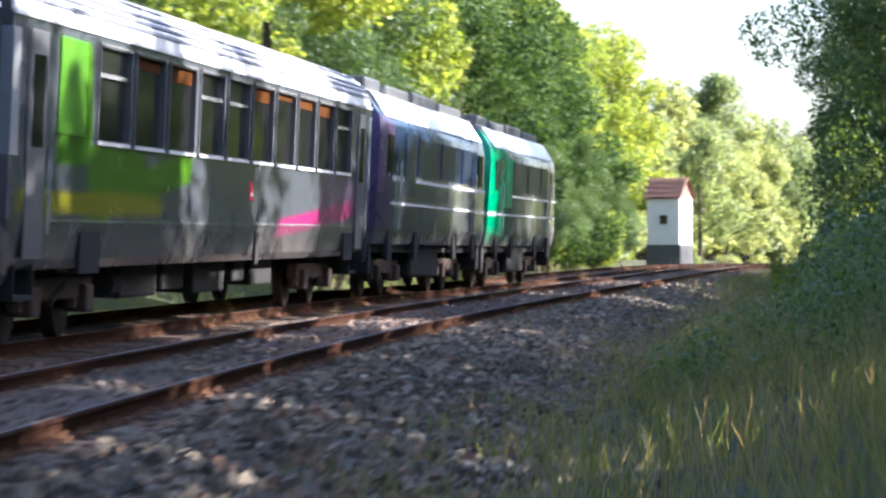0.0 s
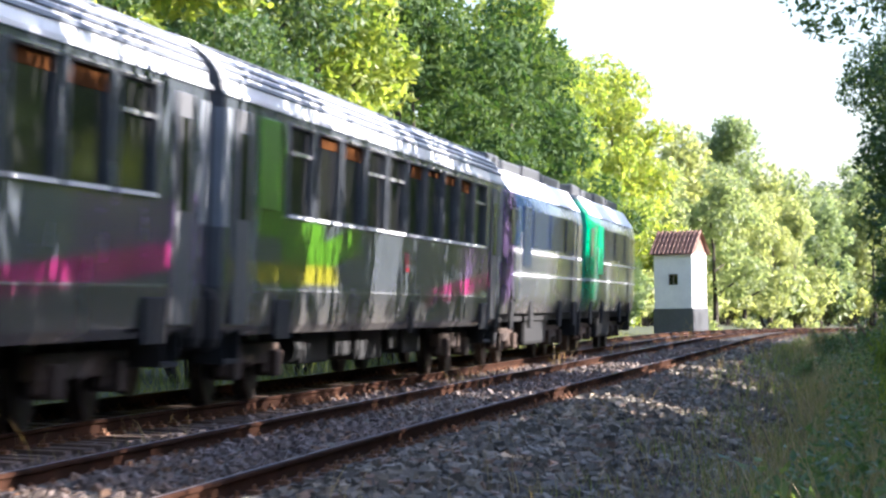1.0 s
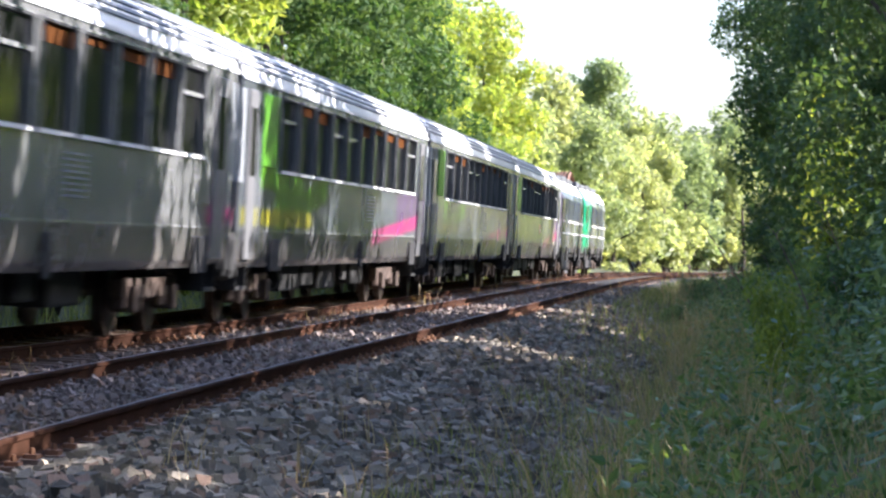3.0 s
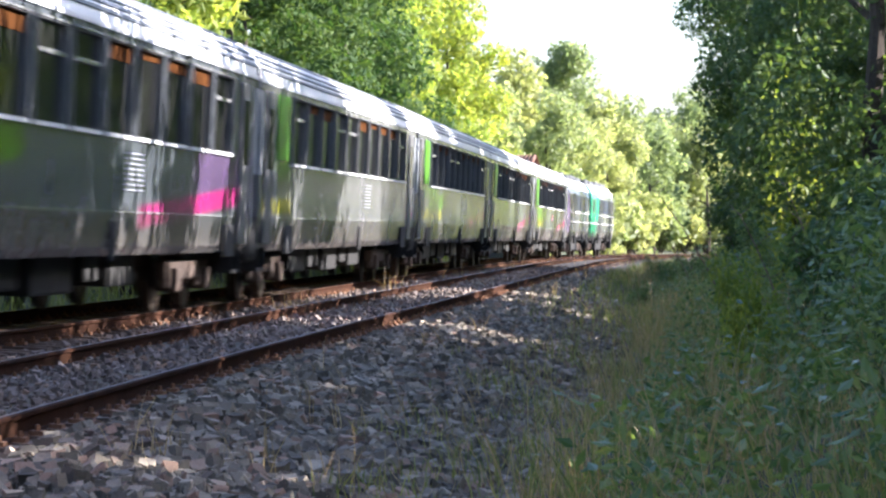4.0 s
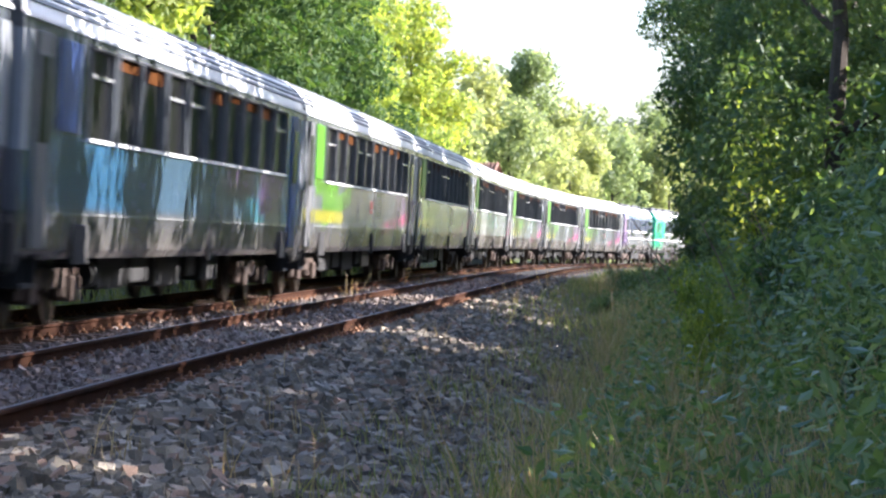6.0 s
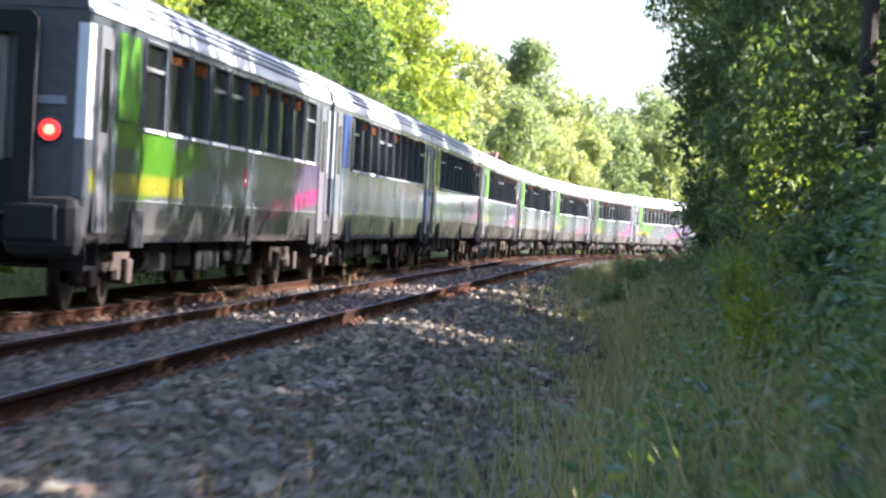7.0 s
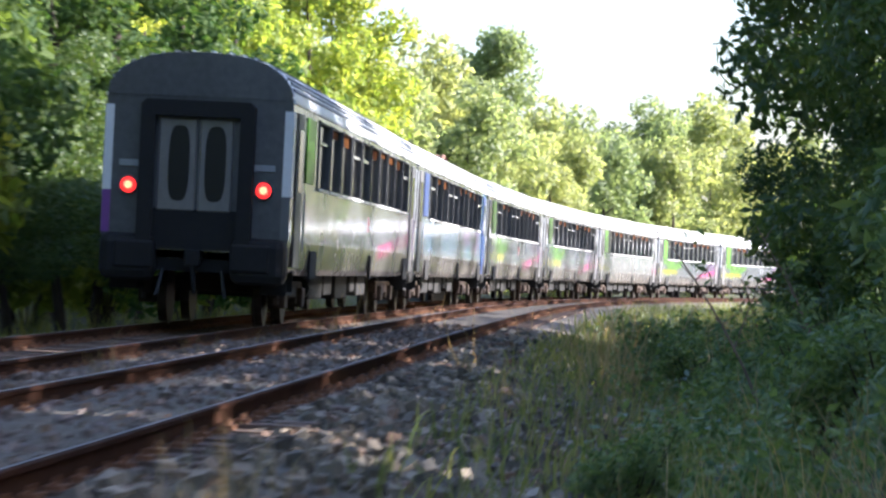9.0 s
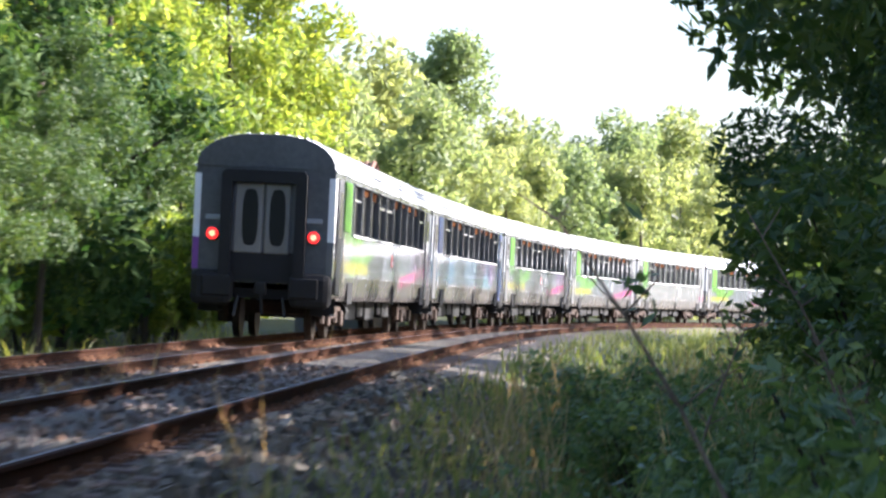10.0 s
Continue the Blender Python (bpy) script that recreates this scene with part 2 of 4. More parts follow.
    l.new(rg, b.inputs["Roughness"])
    b.inputs["Metallic"].default_value = 0.3
    b.inputs["Coat Weight"].default_value = 0.4
    b.inputs["Coat Roughness"].default_value = 0.08
    return m


GREY, MAG, GRN, YEL, PUR, BLU = (0.115, 0.13, 0.15), (0.48, 0.03, 0.20), (0.09, 0.25, 0.012), (0.36, 0.34, 0.02), (0.125, 0.08, 0.17), (0.03, 0.11, 0.24)
END_A = [(GRN, -10.9, -9.4, 1.95, 3.3, 0), (GRN, -9.4, -6.3, 1.66, 2.2, 0), (GRN, -9.4, -3.6, 2.22, 2.62, -0.1), (YEL, -12.6, -5.4, 1.42, 1.66, 0)]
END_B = [(PUR, 7.4, 13.2, 1.6, 2.2, 0), (MAG, 3.2, 13.2, 1.0, 1.27, -0.045), (MAG, 12.2, 13.2, 1.5, 2.2, 0), (PUR, 11.4, 13.2, 1.2, 2.3, 0)]
M_LIV = [livery("livery_green_and_magenta", GREY, END_A + END_B),
         livery("livery_blue", GREY, [((0.07, 0.125, 0.185), -13, 10.6, 1.42, 2.24, 0), ((0.04, 0.12, 0.22), -9, -6, 1.4, 2.2, 0), (PUR, 3, 6.0, 1.75, 2.2, 0), ((0.05, 0.18, 0.24), 5.2, 8.0, 1.45, 1.9, 0.02), ((0.10, 0.05, 0.16), 7.2, 10.2, 1.5, 2.2, 0), (BLU, 10.4, 13.2, 1.2, 3.4, 0)]),
         livery("livery_silver", (0.22, 0.225, 0.225), [(YEL, -12.6, -9, 1.42, 1.66, 0), (GRN, -10.9, -9.4, 1.95, 3.3, 0), (MAG, 11, 13.2, 1.4, 1.62, 0)])]
M_LIV_LOCO = [livery("livery_blue_loco", (0.13, 0.14, 0.15), [((0.02, 0.045, 0.11), -9, 9, 2.3, 3.45, 0), ((0.75, 0.75, 0.75), -9, 9, 2.2, 2.3, 0), ((0.75, 0.75, 0.75), -9, 9, 1.75, 1.82, 0), (PUR, -9, -6.3, 1.2, 3.4, 0)]),
              livery("livery_green_loco", (0.14, 0.155, 0.155), [((0.0, 0.32, 0.14), -9, -4.2, 1.1, 3.7, 0), ((0.75, 0.75, 0.75), -9, 9, 1.75, 1.82, 0), ((0.4, 0.42, 0.42), 6.5, 9, 1.1, 3.8, 0)])]


# ---- mesh helpers ----
def bm_new():
    return bmesh.new()


def add_box(bm, x0, x1, y0, y1, z0, z1, bev=0.0):
    v = [bm.verts.new((x, y, z)) for x in (x0, x1) for y in (y0, y1) for z in (z0, z1)]
    f = [bm.faces.new([v[i] for i in q]) for q in ((0, 1, 3, 2), (4, 6, 7, 5), (0, 4, 5, 1), (2, 3, 7, 6), (0, 2, 6, 4), (1, 5, 7, 3))]
    if bev:
        es = list({e for q in f for e in q.edges})
        bmesh.ops.bevel(bm, geom=es, offset=bev, segments=2, affect="EDGES", profile=0.5)


def add_cyl(bm, p0, p1, r0, r1=None, seg=12, caps=True):
    r1 = r0 if r1 is None else r1
    p0, p1 = Vector(p0), Vector(p1)
    q = (p1 - p0).to_track_quat("Z", "Y")
    rings = []
    for p, r in ((p0, r0), (p1, r1)):
        rings.append([bm.verts.new(p + q @ Vector((r * math.cos(2 * math.pi * i / seg), r * math.sin(2 * math.pi * i / seg), 0))) for i in range(seg)])
    for i in range(seg):
        bm.faces.new((rings[0][i], rings[0][(i + 1) % seg], rings[1][(i + 1) % seg], rings[1][i]))
    if caps:
        bm.faces.new(rings[0][::-1])
        bm.faces.new(rings[1])


def add_loft(bm, sections, closed=False, caps=False):
    """sections: lists of points, alike in number."""
    rows = [[bm.verts.new(p) for p in s] for s in sections]
    for a, b in zip(rows, rows[1:]):
        n = len(a)
        for i in range(n if closed else n - 1):
            j = (i + 1) % n
            bm.faces.new((a[i], a[j], b[j], b[i]))
    if caps:
        bm.faces.new(rows[0][::-1])
        bm.faces.new(rows[-1])


def part(name, bm, material, parent=None, label="", smooth=False):
    if isinstance(bm, bmesh.types.BMesh):
        bmesh.ops.recalc_face_normals(bm, faces=bm.faces)
        me = bpy.data.meshes.new(name)
        bm.to_mesh(me)
        bm.free()
    else:
        me = bm
    if smooth:
        me.shade_smooth()
        me.set_sharp_from_angle(angle=radians(35))
    if not me.materials:
        for m in (material if isinstance(material, (list, tuple)) else [material]):
            me.materials.append(m)
    ob = new(name, me)
    ob.parent = parent
    if label:
        tagged(ob, label)
    return ob


def mesh_np(name, verts, faces, material):
    me = bpy.data.meshes.new(name)
    me.from_pydata(verts.tolist() if hasattr(verts, "tolist") else verts, [], faces.tolist() if hasattr(faces, "tolist") else faces)
    me.materials.append(material)
    return me


# ---- ground ----
def build_ground():
    offs = [-400, -150, -60, -35, -22, -18, -15, -13.5, -12, -11, -10, -9.2, -8, -7, -5.8, -5, -4.4, -4.05, -3.4, -2.9, -2.4, -1.8, -1.2, -0.8, -0.4, 0.3, 1, 1.7, 2.4, 3, 4, 5, 6, 9, 12, 20, 60, 150, 400]
    ss = list(range(-60, 240, 2)) + list(range(240, 600, 10))
    rng = np.random.RandomState(3)
    vs, fs = [], []
    for s in ss:
        for o in offs:
            rough = 0.05 if -1.5 < o < 12 or -22 < o < -11 else (0.0 if -11 <= o <= -1.5 else 0.3)
            x, y, z = line(s, o, bed(o) + rng.uniform(-rough, rough))
            vs.append((x, y, z))
    w = len(offs)
    for i in range(len(ss) - 1):
        for j in range(w - 1):
            fs.append((i * w + j, i * w + j + 1, (i + 1) * w + j + 1, (i + 1) * w + j))
    me = mesh_np("ground", vs, fs, M_SOIL)
    me.materials.append(M_BED)
    for p in me.polygons:
        j = p.index % (w - 1)
        row = p.index // (w - 1)
        if -11 <= offs[j] and offs[j + 1] <= (-0.8 if ss[row] < 75 else -2.4):
            p.material_index = 1
    me.shade_smooth()
    tagged(new("ground", me), "earth and leaf litter sloping beside the railway, ballast between", "ground", kind="structure")
    # the plain beyond, one sheet to the horizon
    bm = bm_new()
    for a, b in (((-3000, -3000), (3000, 5000)),):
        v = [bm.verts.new((x, y, -9.0)) for x, y in ((a[0], a[1]), (b[0], a[1]), (b[0], b[1]), (a[0], b[1]))]
        bm.faces.new(v)
    tagged(part("ground_far", bm, M_SOIL), "wide land beyond the woods", "ground", kind="structure")


build_ground()


# ---- tracks ----
def rail_mesh(track, u):
    prof = [(-0.07, -0.172), (0.07, -0.172), (0.07, -0.16), (0.012, -0.14), (0.010, -0.045), (0.036, -0.035), (0.036, -0.008), (0.024, -0.001), (0.008, 0.0), (-0.014, 0.0), (-0.024, -0.001), (-0.036, -0.008), (-0.036, -0.035), (-0.010, -0.045), (-0.012, -0.14), (-0.07, -0.16)]
    vs, fs, mats = [], [], []
    ss = list(range(-60, 200, 3)) + list(range(200, 420, 8))
    for s in ss:
        for a, b in prof:
            vs.append(track_point(s, track, u + a, b))
    n = len(prof)
    for i in range(len(ss) - 1):
        for j in range(n):
            fs.append((i * n + j, i * n + (j + 1) % n, (i + 1) * n + (j + 1) % n, (i + 1) * n + j))
            mats.append(1 if j == 8 else 0)
    me = mesh_np("rail", vs, fs, M_RAIL)
    me.materials.append(M_RAILDULL if track == 0 and u > 0 else M_RAILTOP)
    me.polygons.foreach_set("material_index", mats)
    return me


def sleeper_mesh(seed, clip=True):
    rng = random.Random(seed)
    bm = bm_new()
    add_box(bm, -1.3, 1.3, -0.125, 0.125, -0.29, -0.150, 0.0)
    for v in bm.verts:
        v.co.x *= 1 + rng.uniform(-.012, .012)
        v.co += Vector((rng.uniform(-.01, .01), rng.uniform(-.008, .008), rng.uniform(-.006, .006)))
    k = len(bm.faces)
    if clip:
        for u in (-GAUGE / 2, GAUGE / 2):
            for d in (-0.105, 0.105):
                add_box(bm, u + d - 0.045, u + d + 0.045, -0.07, 0.07, -0.152, -0.12)
                add_cyl(bm, (u + d, 0, -0.12), (u + d, 0, -0.08), 0.022, 0.016, 4)
    bmesh.ops.recalc_face_normals(bm, faces=bm.faces)
    me = bpy.data.meshes.new("sleeper")
    bm.to_mesh(me)
    bm.free()
    me.materials.append(M_SLEEPER)
    me.materials.append(M_IRON)
    for p in me.polygons:
        p.material_index = 1 if p.index >= k else 0
    return me


def frame_at(s, track):
    p = Vector(track_point(s, track, 0, 0))
    d = (Vector(track_point(s + 1, track, 0, 0)) - Vector(track_point(s - 1, track, 0, 0))).normalized()
    up = Vector((0, 0, 1))
    x = d.cross(up).normalized()
    x = (x - up * CANT).normalized()
    z = x.cross(d)
    return Matrix(((x.x, d.x, z.x, p.x), (x.y, d.y, z.y, p.y), (x.z, d.z, z.z, p.z), (0, 0, 0, 1)))


def build_tracks():
    meshes = [sleeper_mesh(i) for i in range(4)]
    for track, label in ((0, "empty near track with rusty rails on wooden sleepers"), (1, "track that carries the train, rusty rails on sleepers")):
        root = tagged(new("track_%d" % (track + 1)), label, "railway track", kind="structure")
        for u in (-GAUGE / 2, GAUGE / 2):
            part("rail", rail_mesh(track, u), M_RAIL, root, "rusty rail with a bright running top")
        s, count = -20.0, 0
        while s < 160 and count < 290:
            ob = new("sleeper", meshes[(count * 7 + track) % 4])
            ob.parent = root
            ob.matrix_basis = frame_at(s, track) @ pose(random.uniform(-.02, .02), 0, random.uniform(-.012, .004), 0, 0, random.uniform(-.8, .8))
            s += 0.62
            count += 1


# ---- loose stones ----
def scatter_stones():
    rng = np.random.RandomState(11)
    shapes = []
    cube = np.array([(x, y, z) for x in (-1, 1) for y in (-1, 1) for z in (-1, 1)], float)
    quads = np.array(((0, 1, 3, 2), (4, 6, 7, 5), (0, 4, 5, 1), (2, 3, 7, 6), (0, 2, 6, 4), (1, 5, 7, 3)))
    for k in range(12):
        v = cube * rng.uniform(0.45, 1.0, (8, 3)) * rng.uniform(0.7, 1.1, (1, 3))
        shapes.append((v, quads))
    zones = []      # off0, off1, s0, s1, per square metre, size
    for s0, s1, d in ((-20, 6, 42), (6, 34, 140), (34, 60, 68), (60, 116, 40)):
        zones += [(-3.95, -1.0, s0, s1, d * 1.05, 0.049, 0), (-5.6, -4.3, s0, s1, d * 0.5, 0.032, 1), (-7.3, -6.0, s0, s1, d * 0.5, 0.034, 1), (-1.0, 0.2, s0, s1, d * 0.15, 0.036, 0)]
    for inner in (0, 1):
        heap([z for z in zones if z[6] == inner], shapes, rng, (M_STONE, M_STONE_IN)[inner], ("loose grey crushed stone on the track shoulder", "brown dusty crushed stone between the rails")[inner])


def heap(zones, shapes, rng, material, label):
    V, F, base = [], [], 0
    for o0, o1, s0, s1, dens, size, _ in zones:
        n = int((o1 - o0) * (s1 - s0) * dens)
        oo, ss = rng.uniform(o0, o1, n), rng.uniform(s0, s1, n)
        for o, s in zip(oo, ss):
            v, f = shapes[rng.randint(12)]
            a, b = rng.uniform(0, 6.28, 2)
            ca, sa, cb, sb = math.cos(a), math.sin(a), math.cos(b), math.sin(b)
            r = np.array(((ca, -sa, 0), (sa, ca, 0), (0, 0, 1))) @ np.array(((1, 0, 0), (0, cb, -sb), (0, sb, cb)))
            sz = size * min(1.6, 0.45 + rng.gamma(2.0, 0.27))
            V.append((v * sz) @ r.T + np.array(line(s, o, bed(o) + sz * 0.35)))
            F.append(f + base)
            base += len(v)
    me = mesh_np("ballast_stones", np.concatenate(V), np.concatenate(F), material)
    tagged(new("ballast_stones", me), label, "ballast", kind="stuff")


# ---- trees and plants ----
def leaf_cloud(name, centres, radii, n, size, material, seed, flat=0.8, inner=0.55, up=0.35):
    """Many small pointed leaves round blob centres, thinner inside, with gaps between the blobs."""
    rng = np.random.RandomState(seed)
    centres, radii = np.array(centres, float), np.array(radii, float)
    w = radii ** 2
    idx = rng.choice(len(radii), n, p=w / w.sum())
    d = rng.normal(size=(n, 3))
    d /= np.linalg.norm(d, axis=1)[:, None]
    r = radii[idx] * (inner + (1.12 - inner) * rng.uniform(0, 1, n) ** 0.6)
    p = centres[idx] + d * r[:, None] * np.array((1, 1, flat))
    nrm = d * 0.6 + rng.normal(size=(n, 3)) * 0.7 + np.array((0, 0, up))
    nrm /= np.linalg.norm(nrm, axis=1)[:, None]
    t = np.cross(nrm, rng.normal(size=(n, 3)))
    t /= np.linalg.norm(t, axis=1)[:, None] + 1e-9
    b = np.cross(nrm, t)
    s = size * rng.uniform(0.55, 1.35, n)[:, None]
    verts = np.stack([p - t * s, p - b * s * 0.42 - nrm * s * 0.12, p + t * s, p + b * s * 0.42 - nrm * s * 0.12], 1).reshape(-1, 3)
    faces = np.arange(n * 4).reshape(n, 4)
    return mesh_np(name, verts, faces, material)


def limbs_mesh(height, spread, seed, r0=0.2, count=7, first=1):
    rng = random.Random(seed)
    bm = bm_new()
    tips = []
    p, lean = Vector((0, 0, -0.4)), Vector((rng.uniform(-.06, .06), rng.uniform(-.06, .06), 1))
    steps = 6
    for i in range(steps):
        q = p + lean * (height * 0.85 / steps) + Vector((rng.uniform(-.15, .15), rng.uniform(-.15, .15), 0))
        a, b = r0 * (1 - i / steps) + 0.03, r0 * (1 - (i + 1) / steps) + 0.03
        add_cyl(bm, p, q, a, b, 8, False)
        if i >= first:
            for _ in range(max(1, count // (steps - 1))):
                az = rng.uniform(0, 6.28)
                ln = spread * rng.uniform(0.45, 0.9) * (1.1 - 0.09 * i)
                m = q + Vector((math.cos(az) * ln * 0.5, math.sin(az) * ln * 0.5, ln * 0.25))
                e = m + Vector((math.cos(az + rng.uniform(-.5, .5)) * ln * 0.5, math.sin(az + rng.uniform(-.5, .5)) * ln * 0.5, ln * 0.35))
                add_cyl(bm, q, m, b * 0.6, b * 0.4, 6, False)
                add_cyl(bm, m, e, b * 0.4, 0.015, 5, False)
                tips += [m, e]
        p = q
    tips.append(p)
    return bm, tips


def make_tree(name, height, spread, seed, leaves, size, material, low=0.25, slim=False, label="", blobs=26):
    rng = random.Random(seed * 17 + 3)
    root = tagged(new(name), label, "tree")
    bm, tips = limbs_mesh(height, spread, seed, 0.05 + height * 0.014, 9, 3 if low > 0.4 else 1)
    part("trunk", bm, M_BARK, root, "", True)
    cs, rs = [], []
    for t in tips:
        cs.append((t.x, t.y, max(t.z, height * low)))
        rs.append(rng.uniform(0.5, 1.0) * spread * 0.34)
    while len(cs) < blobs:
        z = rng.uniform(low, 0.97)
        prof = math.sin(math.pi * min(1, (z - low) / (1 - low) * 0.82 + 0.18)) ** (0.45 if slim else 0.6)
        a, r = rng.uniform(0, 6.28), spread * prof * rng.uniform(0.35, 0.95)
        cs.append((math.cos(a) * r, math.sin(a) * r, z * height))
        rs.append(spread * rng.uniform(0.16, 0.36))
    part("crown", leaf_cloud("crown", cs, rs, leaves, size, material, seed), material, root)
    return root


def plant_woods():
    rnd = random.Random(5)
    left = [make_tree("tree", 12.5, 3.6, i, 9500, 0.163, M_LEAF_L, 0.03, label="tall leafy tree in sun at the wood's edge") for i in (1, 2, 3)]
    dark = [make_tree("tree", 12.5, 3.8, i, 9500, 0.155, M_LEAF_D, 0.03, label="tree with dense small leaves, coloured dark as in shade, at the wood's edge") for i in (24, 25)]
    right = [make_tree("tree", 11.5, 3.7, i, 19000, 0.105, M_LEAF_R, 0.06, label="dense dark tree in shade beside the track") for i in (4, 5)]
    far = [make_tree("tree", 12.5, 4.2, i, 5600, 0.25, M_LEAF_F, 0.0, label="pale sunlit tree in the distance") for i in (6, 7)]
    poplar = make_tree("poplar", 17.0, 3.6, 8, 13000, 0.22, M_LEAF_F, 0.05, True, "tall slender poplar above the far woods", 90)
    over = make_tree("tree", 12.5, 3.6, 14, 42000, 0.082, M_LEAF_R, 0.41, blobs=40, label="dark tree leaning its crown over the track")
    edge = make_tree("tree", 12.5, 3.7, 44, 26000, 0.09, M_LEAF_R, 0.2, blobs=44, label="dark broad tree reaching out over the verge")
    thin = make_tree("tree", 12.5, 4.2, 19, 1500, 0.34, M_LEAF_R, 0.03, blobs=44, label="open-crowned leafy tree added to block light along the line")
    thin_fine = make_tree("tree", 12.5, 4.2, 21, 7800, 0.18, M_LEAF_R, 0.03, blobs=44, label="open-crowned leafy tree added to block light along the line")
    shade = make_tree("tree", 12.5, 4.2, 9, 2400, 0.40, M_LEAF_R, 0.03, label="leafy tree of the wood, added to block light along the line")
    used = set()

    def place(kinds, s, off, scale, group):
        src = kinds[rnd.randrange(len(kinds))]
        x, y, z = line(s, off, bed(off) - 0.05)
        m = pose(x, y, z, 0, 0, rnd.uniform(0, 360))
        if src not in used:
            used.add(src)
            ob = src
            ob.matrix_basis = m
        else:
            ob = copy_thing(src, m)
        ob.scale = (scale, scale, scale * rnd.uniform(0.92, 1.12))
        tagged(ob, group=group)

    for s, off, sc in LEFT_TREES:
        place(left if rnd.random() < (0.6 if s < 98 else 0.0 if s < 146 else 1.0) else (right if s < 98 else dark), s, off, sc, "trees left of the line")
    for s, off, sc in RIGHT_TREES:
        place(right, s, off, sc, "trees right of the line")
    for s, off, sc in OVER_TREES:
        place([over], s, off, sc, "trees right of the line")
    for s, off, sc in EDGE_TREES:
        place([edge], s, off, sc, "trees right of the line")
    for s in range(84, 156, 5):
        place([right[0]], s + rnd.uniform(-1, 1), -12.7 - rnd.uniform(0, .6), rnd.uniform(0.45, 0.62), "trees left of the line")
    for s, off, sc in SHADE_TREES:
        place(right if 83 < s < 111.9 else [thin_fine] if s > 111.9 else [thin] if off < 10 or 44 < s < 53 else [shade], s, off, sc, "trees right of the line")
    for d, az, sc in FAR_TREES:
        src = far[rnd.randrange(2)]
        x, y = d * math.sin(radians(az)), d * math.cos(radians(az))
        m = pose(x, y, -0.6, 0, 0, rnd.uniform(0, 360))
        if src in used:
            ob = copy_thing(src, m)
        else:
            used.add(src)
            ob = src
            ob.matrix_basis = m
        ob.scale = (sc, sc, sc * rnd.uniform(0.92, 1.12))
        tagged(ob, group="trees in the distance")
    poplar.matrix_basis = pose(262 * math.sin(radians(-0.5)), 262, -0.6)
    tagged(poplar, group="trees in the distance")


_r = random.Random(21)
LEFT_TREES = [(s + _r.uniform(-1.5, 1.5), off + _r.uniform(-1, 1), sc * _r.uniform(0.9, 1.12)) for s, off, sc in
              [(14, -16, 1.0), (24, -15, 1.05), (33, -17, 1.0), (42, -15.5, 0.95), (51, -16, 1.1), (60, -15.5, 1.0), (68, -17, 1.15), (76, -15, 0.95), (84, -16, 1.05),
               (92, -15, 1.0), (100, -15.5, 1.1), (108, -14.5, 0.9), (116, -15, 1.1), (124, -14.5, 0.95), (133, -15, 1.05), (142, -14.5, 1.0), (150, -14, 0.85),
               (70, -24, 1.2), (90, -24, 1.2), (110, -23, 1.15), (130, -23, 1.15), (148, -22, 1.0), (50, -24, 1.2), (160, -19, 0.95), (170, -17.5, 1.2), (178, -19.5, 1.3), (187, -18, 1.25), (196, -18.5, 1.25), (205, -19, 1.2), (176, -27, 1.25), (192, -27, 1.2), (100, -31, 1.25), (120, -31, 1.25), (140, -30, 1.2), (80, -31, 1.25)]]
RIGHT_TREES = [(s + _r.uniform(-1, 1), off, sc * _r.uniform(0.92, 1.1)) for s, off, sc in
               [(92, 4.6, 0.85), (98, 3.8, 0.95), (104, 4.8, 1.1), (111, 4.0, 1.0), (96, 9, 1.0), (106, 10, 1.0), (118, 8, 0.95), (130, 9, 0.95), (101, 2.9, 0.55), (108, 2.8, 0.6),
                (84, 6.5, 0.85), (88, 9.5, 1.1), (74, 8.5, 0.95)]]
OVER_TREES = [(99, 3.9, 1.0), (108, 3.2, 1.05), (92, 4.8, 1.0)]
EDGE_TREES = [(58.5, 3.1, 1.0)]
# rows mostly out of view, added to throw shade on train, ballast and verge
SHADE_TREES = [(s + _r.uniform(-2, 2), 7.8 + _r.uniform(-0.8, 1), _r.uniform(0.8, 0.98)) for s in np.arange(-22.6, 64, 4.2)]
SHADE_TREES += [(s + _r.uniform(-2, 2), 13 + _r.uniform(-1, 2), _r.uniform(0.66, 0.74) * (1.33 if 31 < s < 50 else 1.0)) for s in range(-22, 112, 6) if not 62 < s < 69]
SHADE_TREES += [(s + _r.uniform(-1, 1), 9.4, _r.uniform(0.74, 0.84)) for s in np.arange(29, 40, 5.4)]
SHADE_TREES += [(s, 8.6 + _r.uniform(0, 1.5), _r.uniform(0.78, 0.9)) for s in range(112, 222, 7)]
SHADE_TREES += [(s + _r.uniform(-1, 1), 10.6 + _r.uniform(-0.5, 0.8), _r.uniform(0.8, 0.92)) for s in (*range(-24, 16, 5), *range(74, 92, 5), 106, 111)]
# unseen trees behind the camera, added to darken reflections in the coach end
SHADE_TREES += [(s, side * (9.5 + _r.uniform(0, 3)), _r.uniform(0.8, 1.0)) for s in range(-74, -24, 7) for side in (1, -1.6)]
SHADE_TREES += [(-80, -9, 1.1), (-82, -3.5, 1.2), (-79, 2.5, 1.1), (-86, -15, 1.2), (-88, -6, 1.3), (-87, 4, 1.2)]
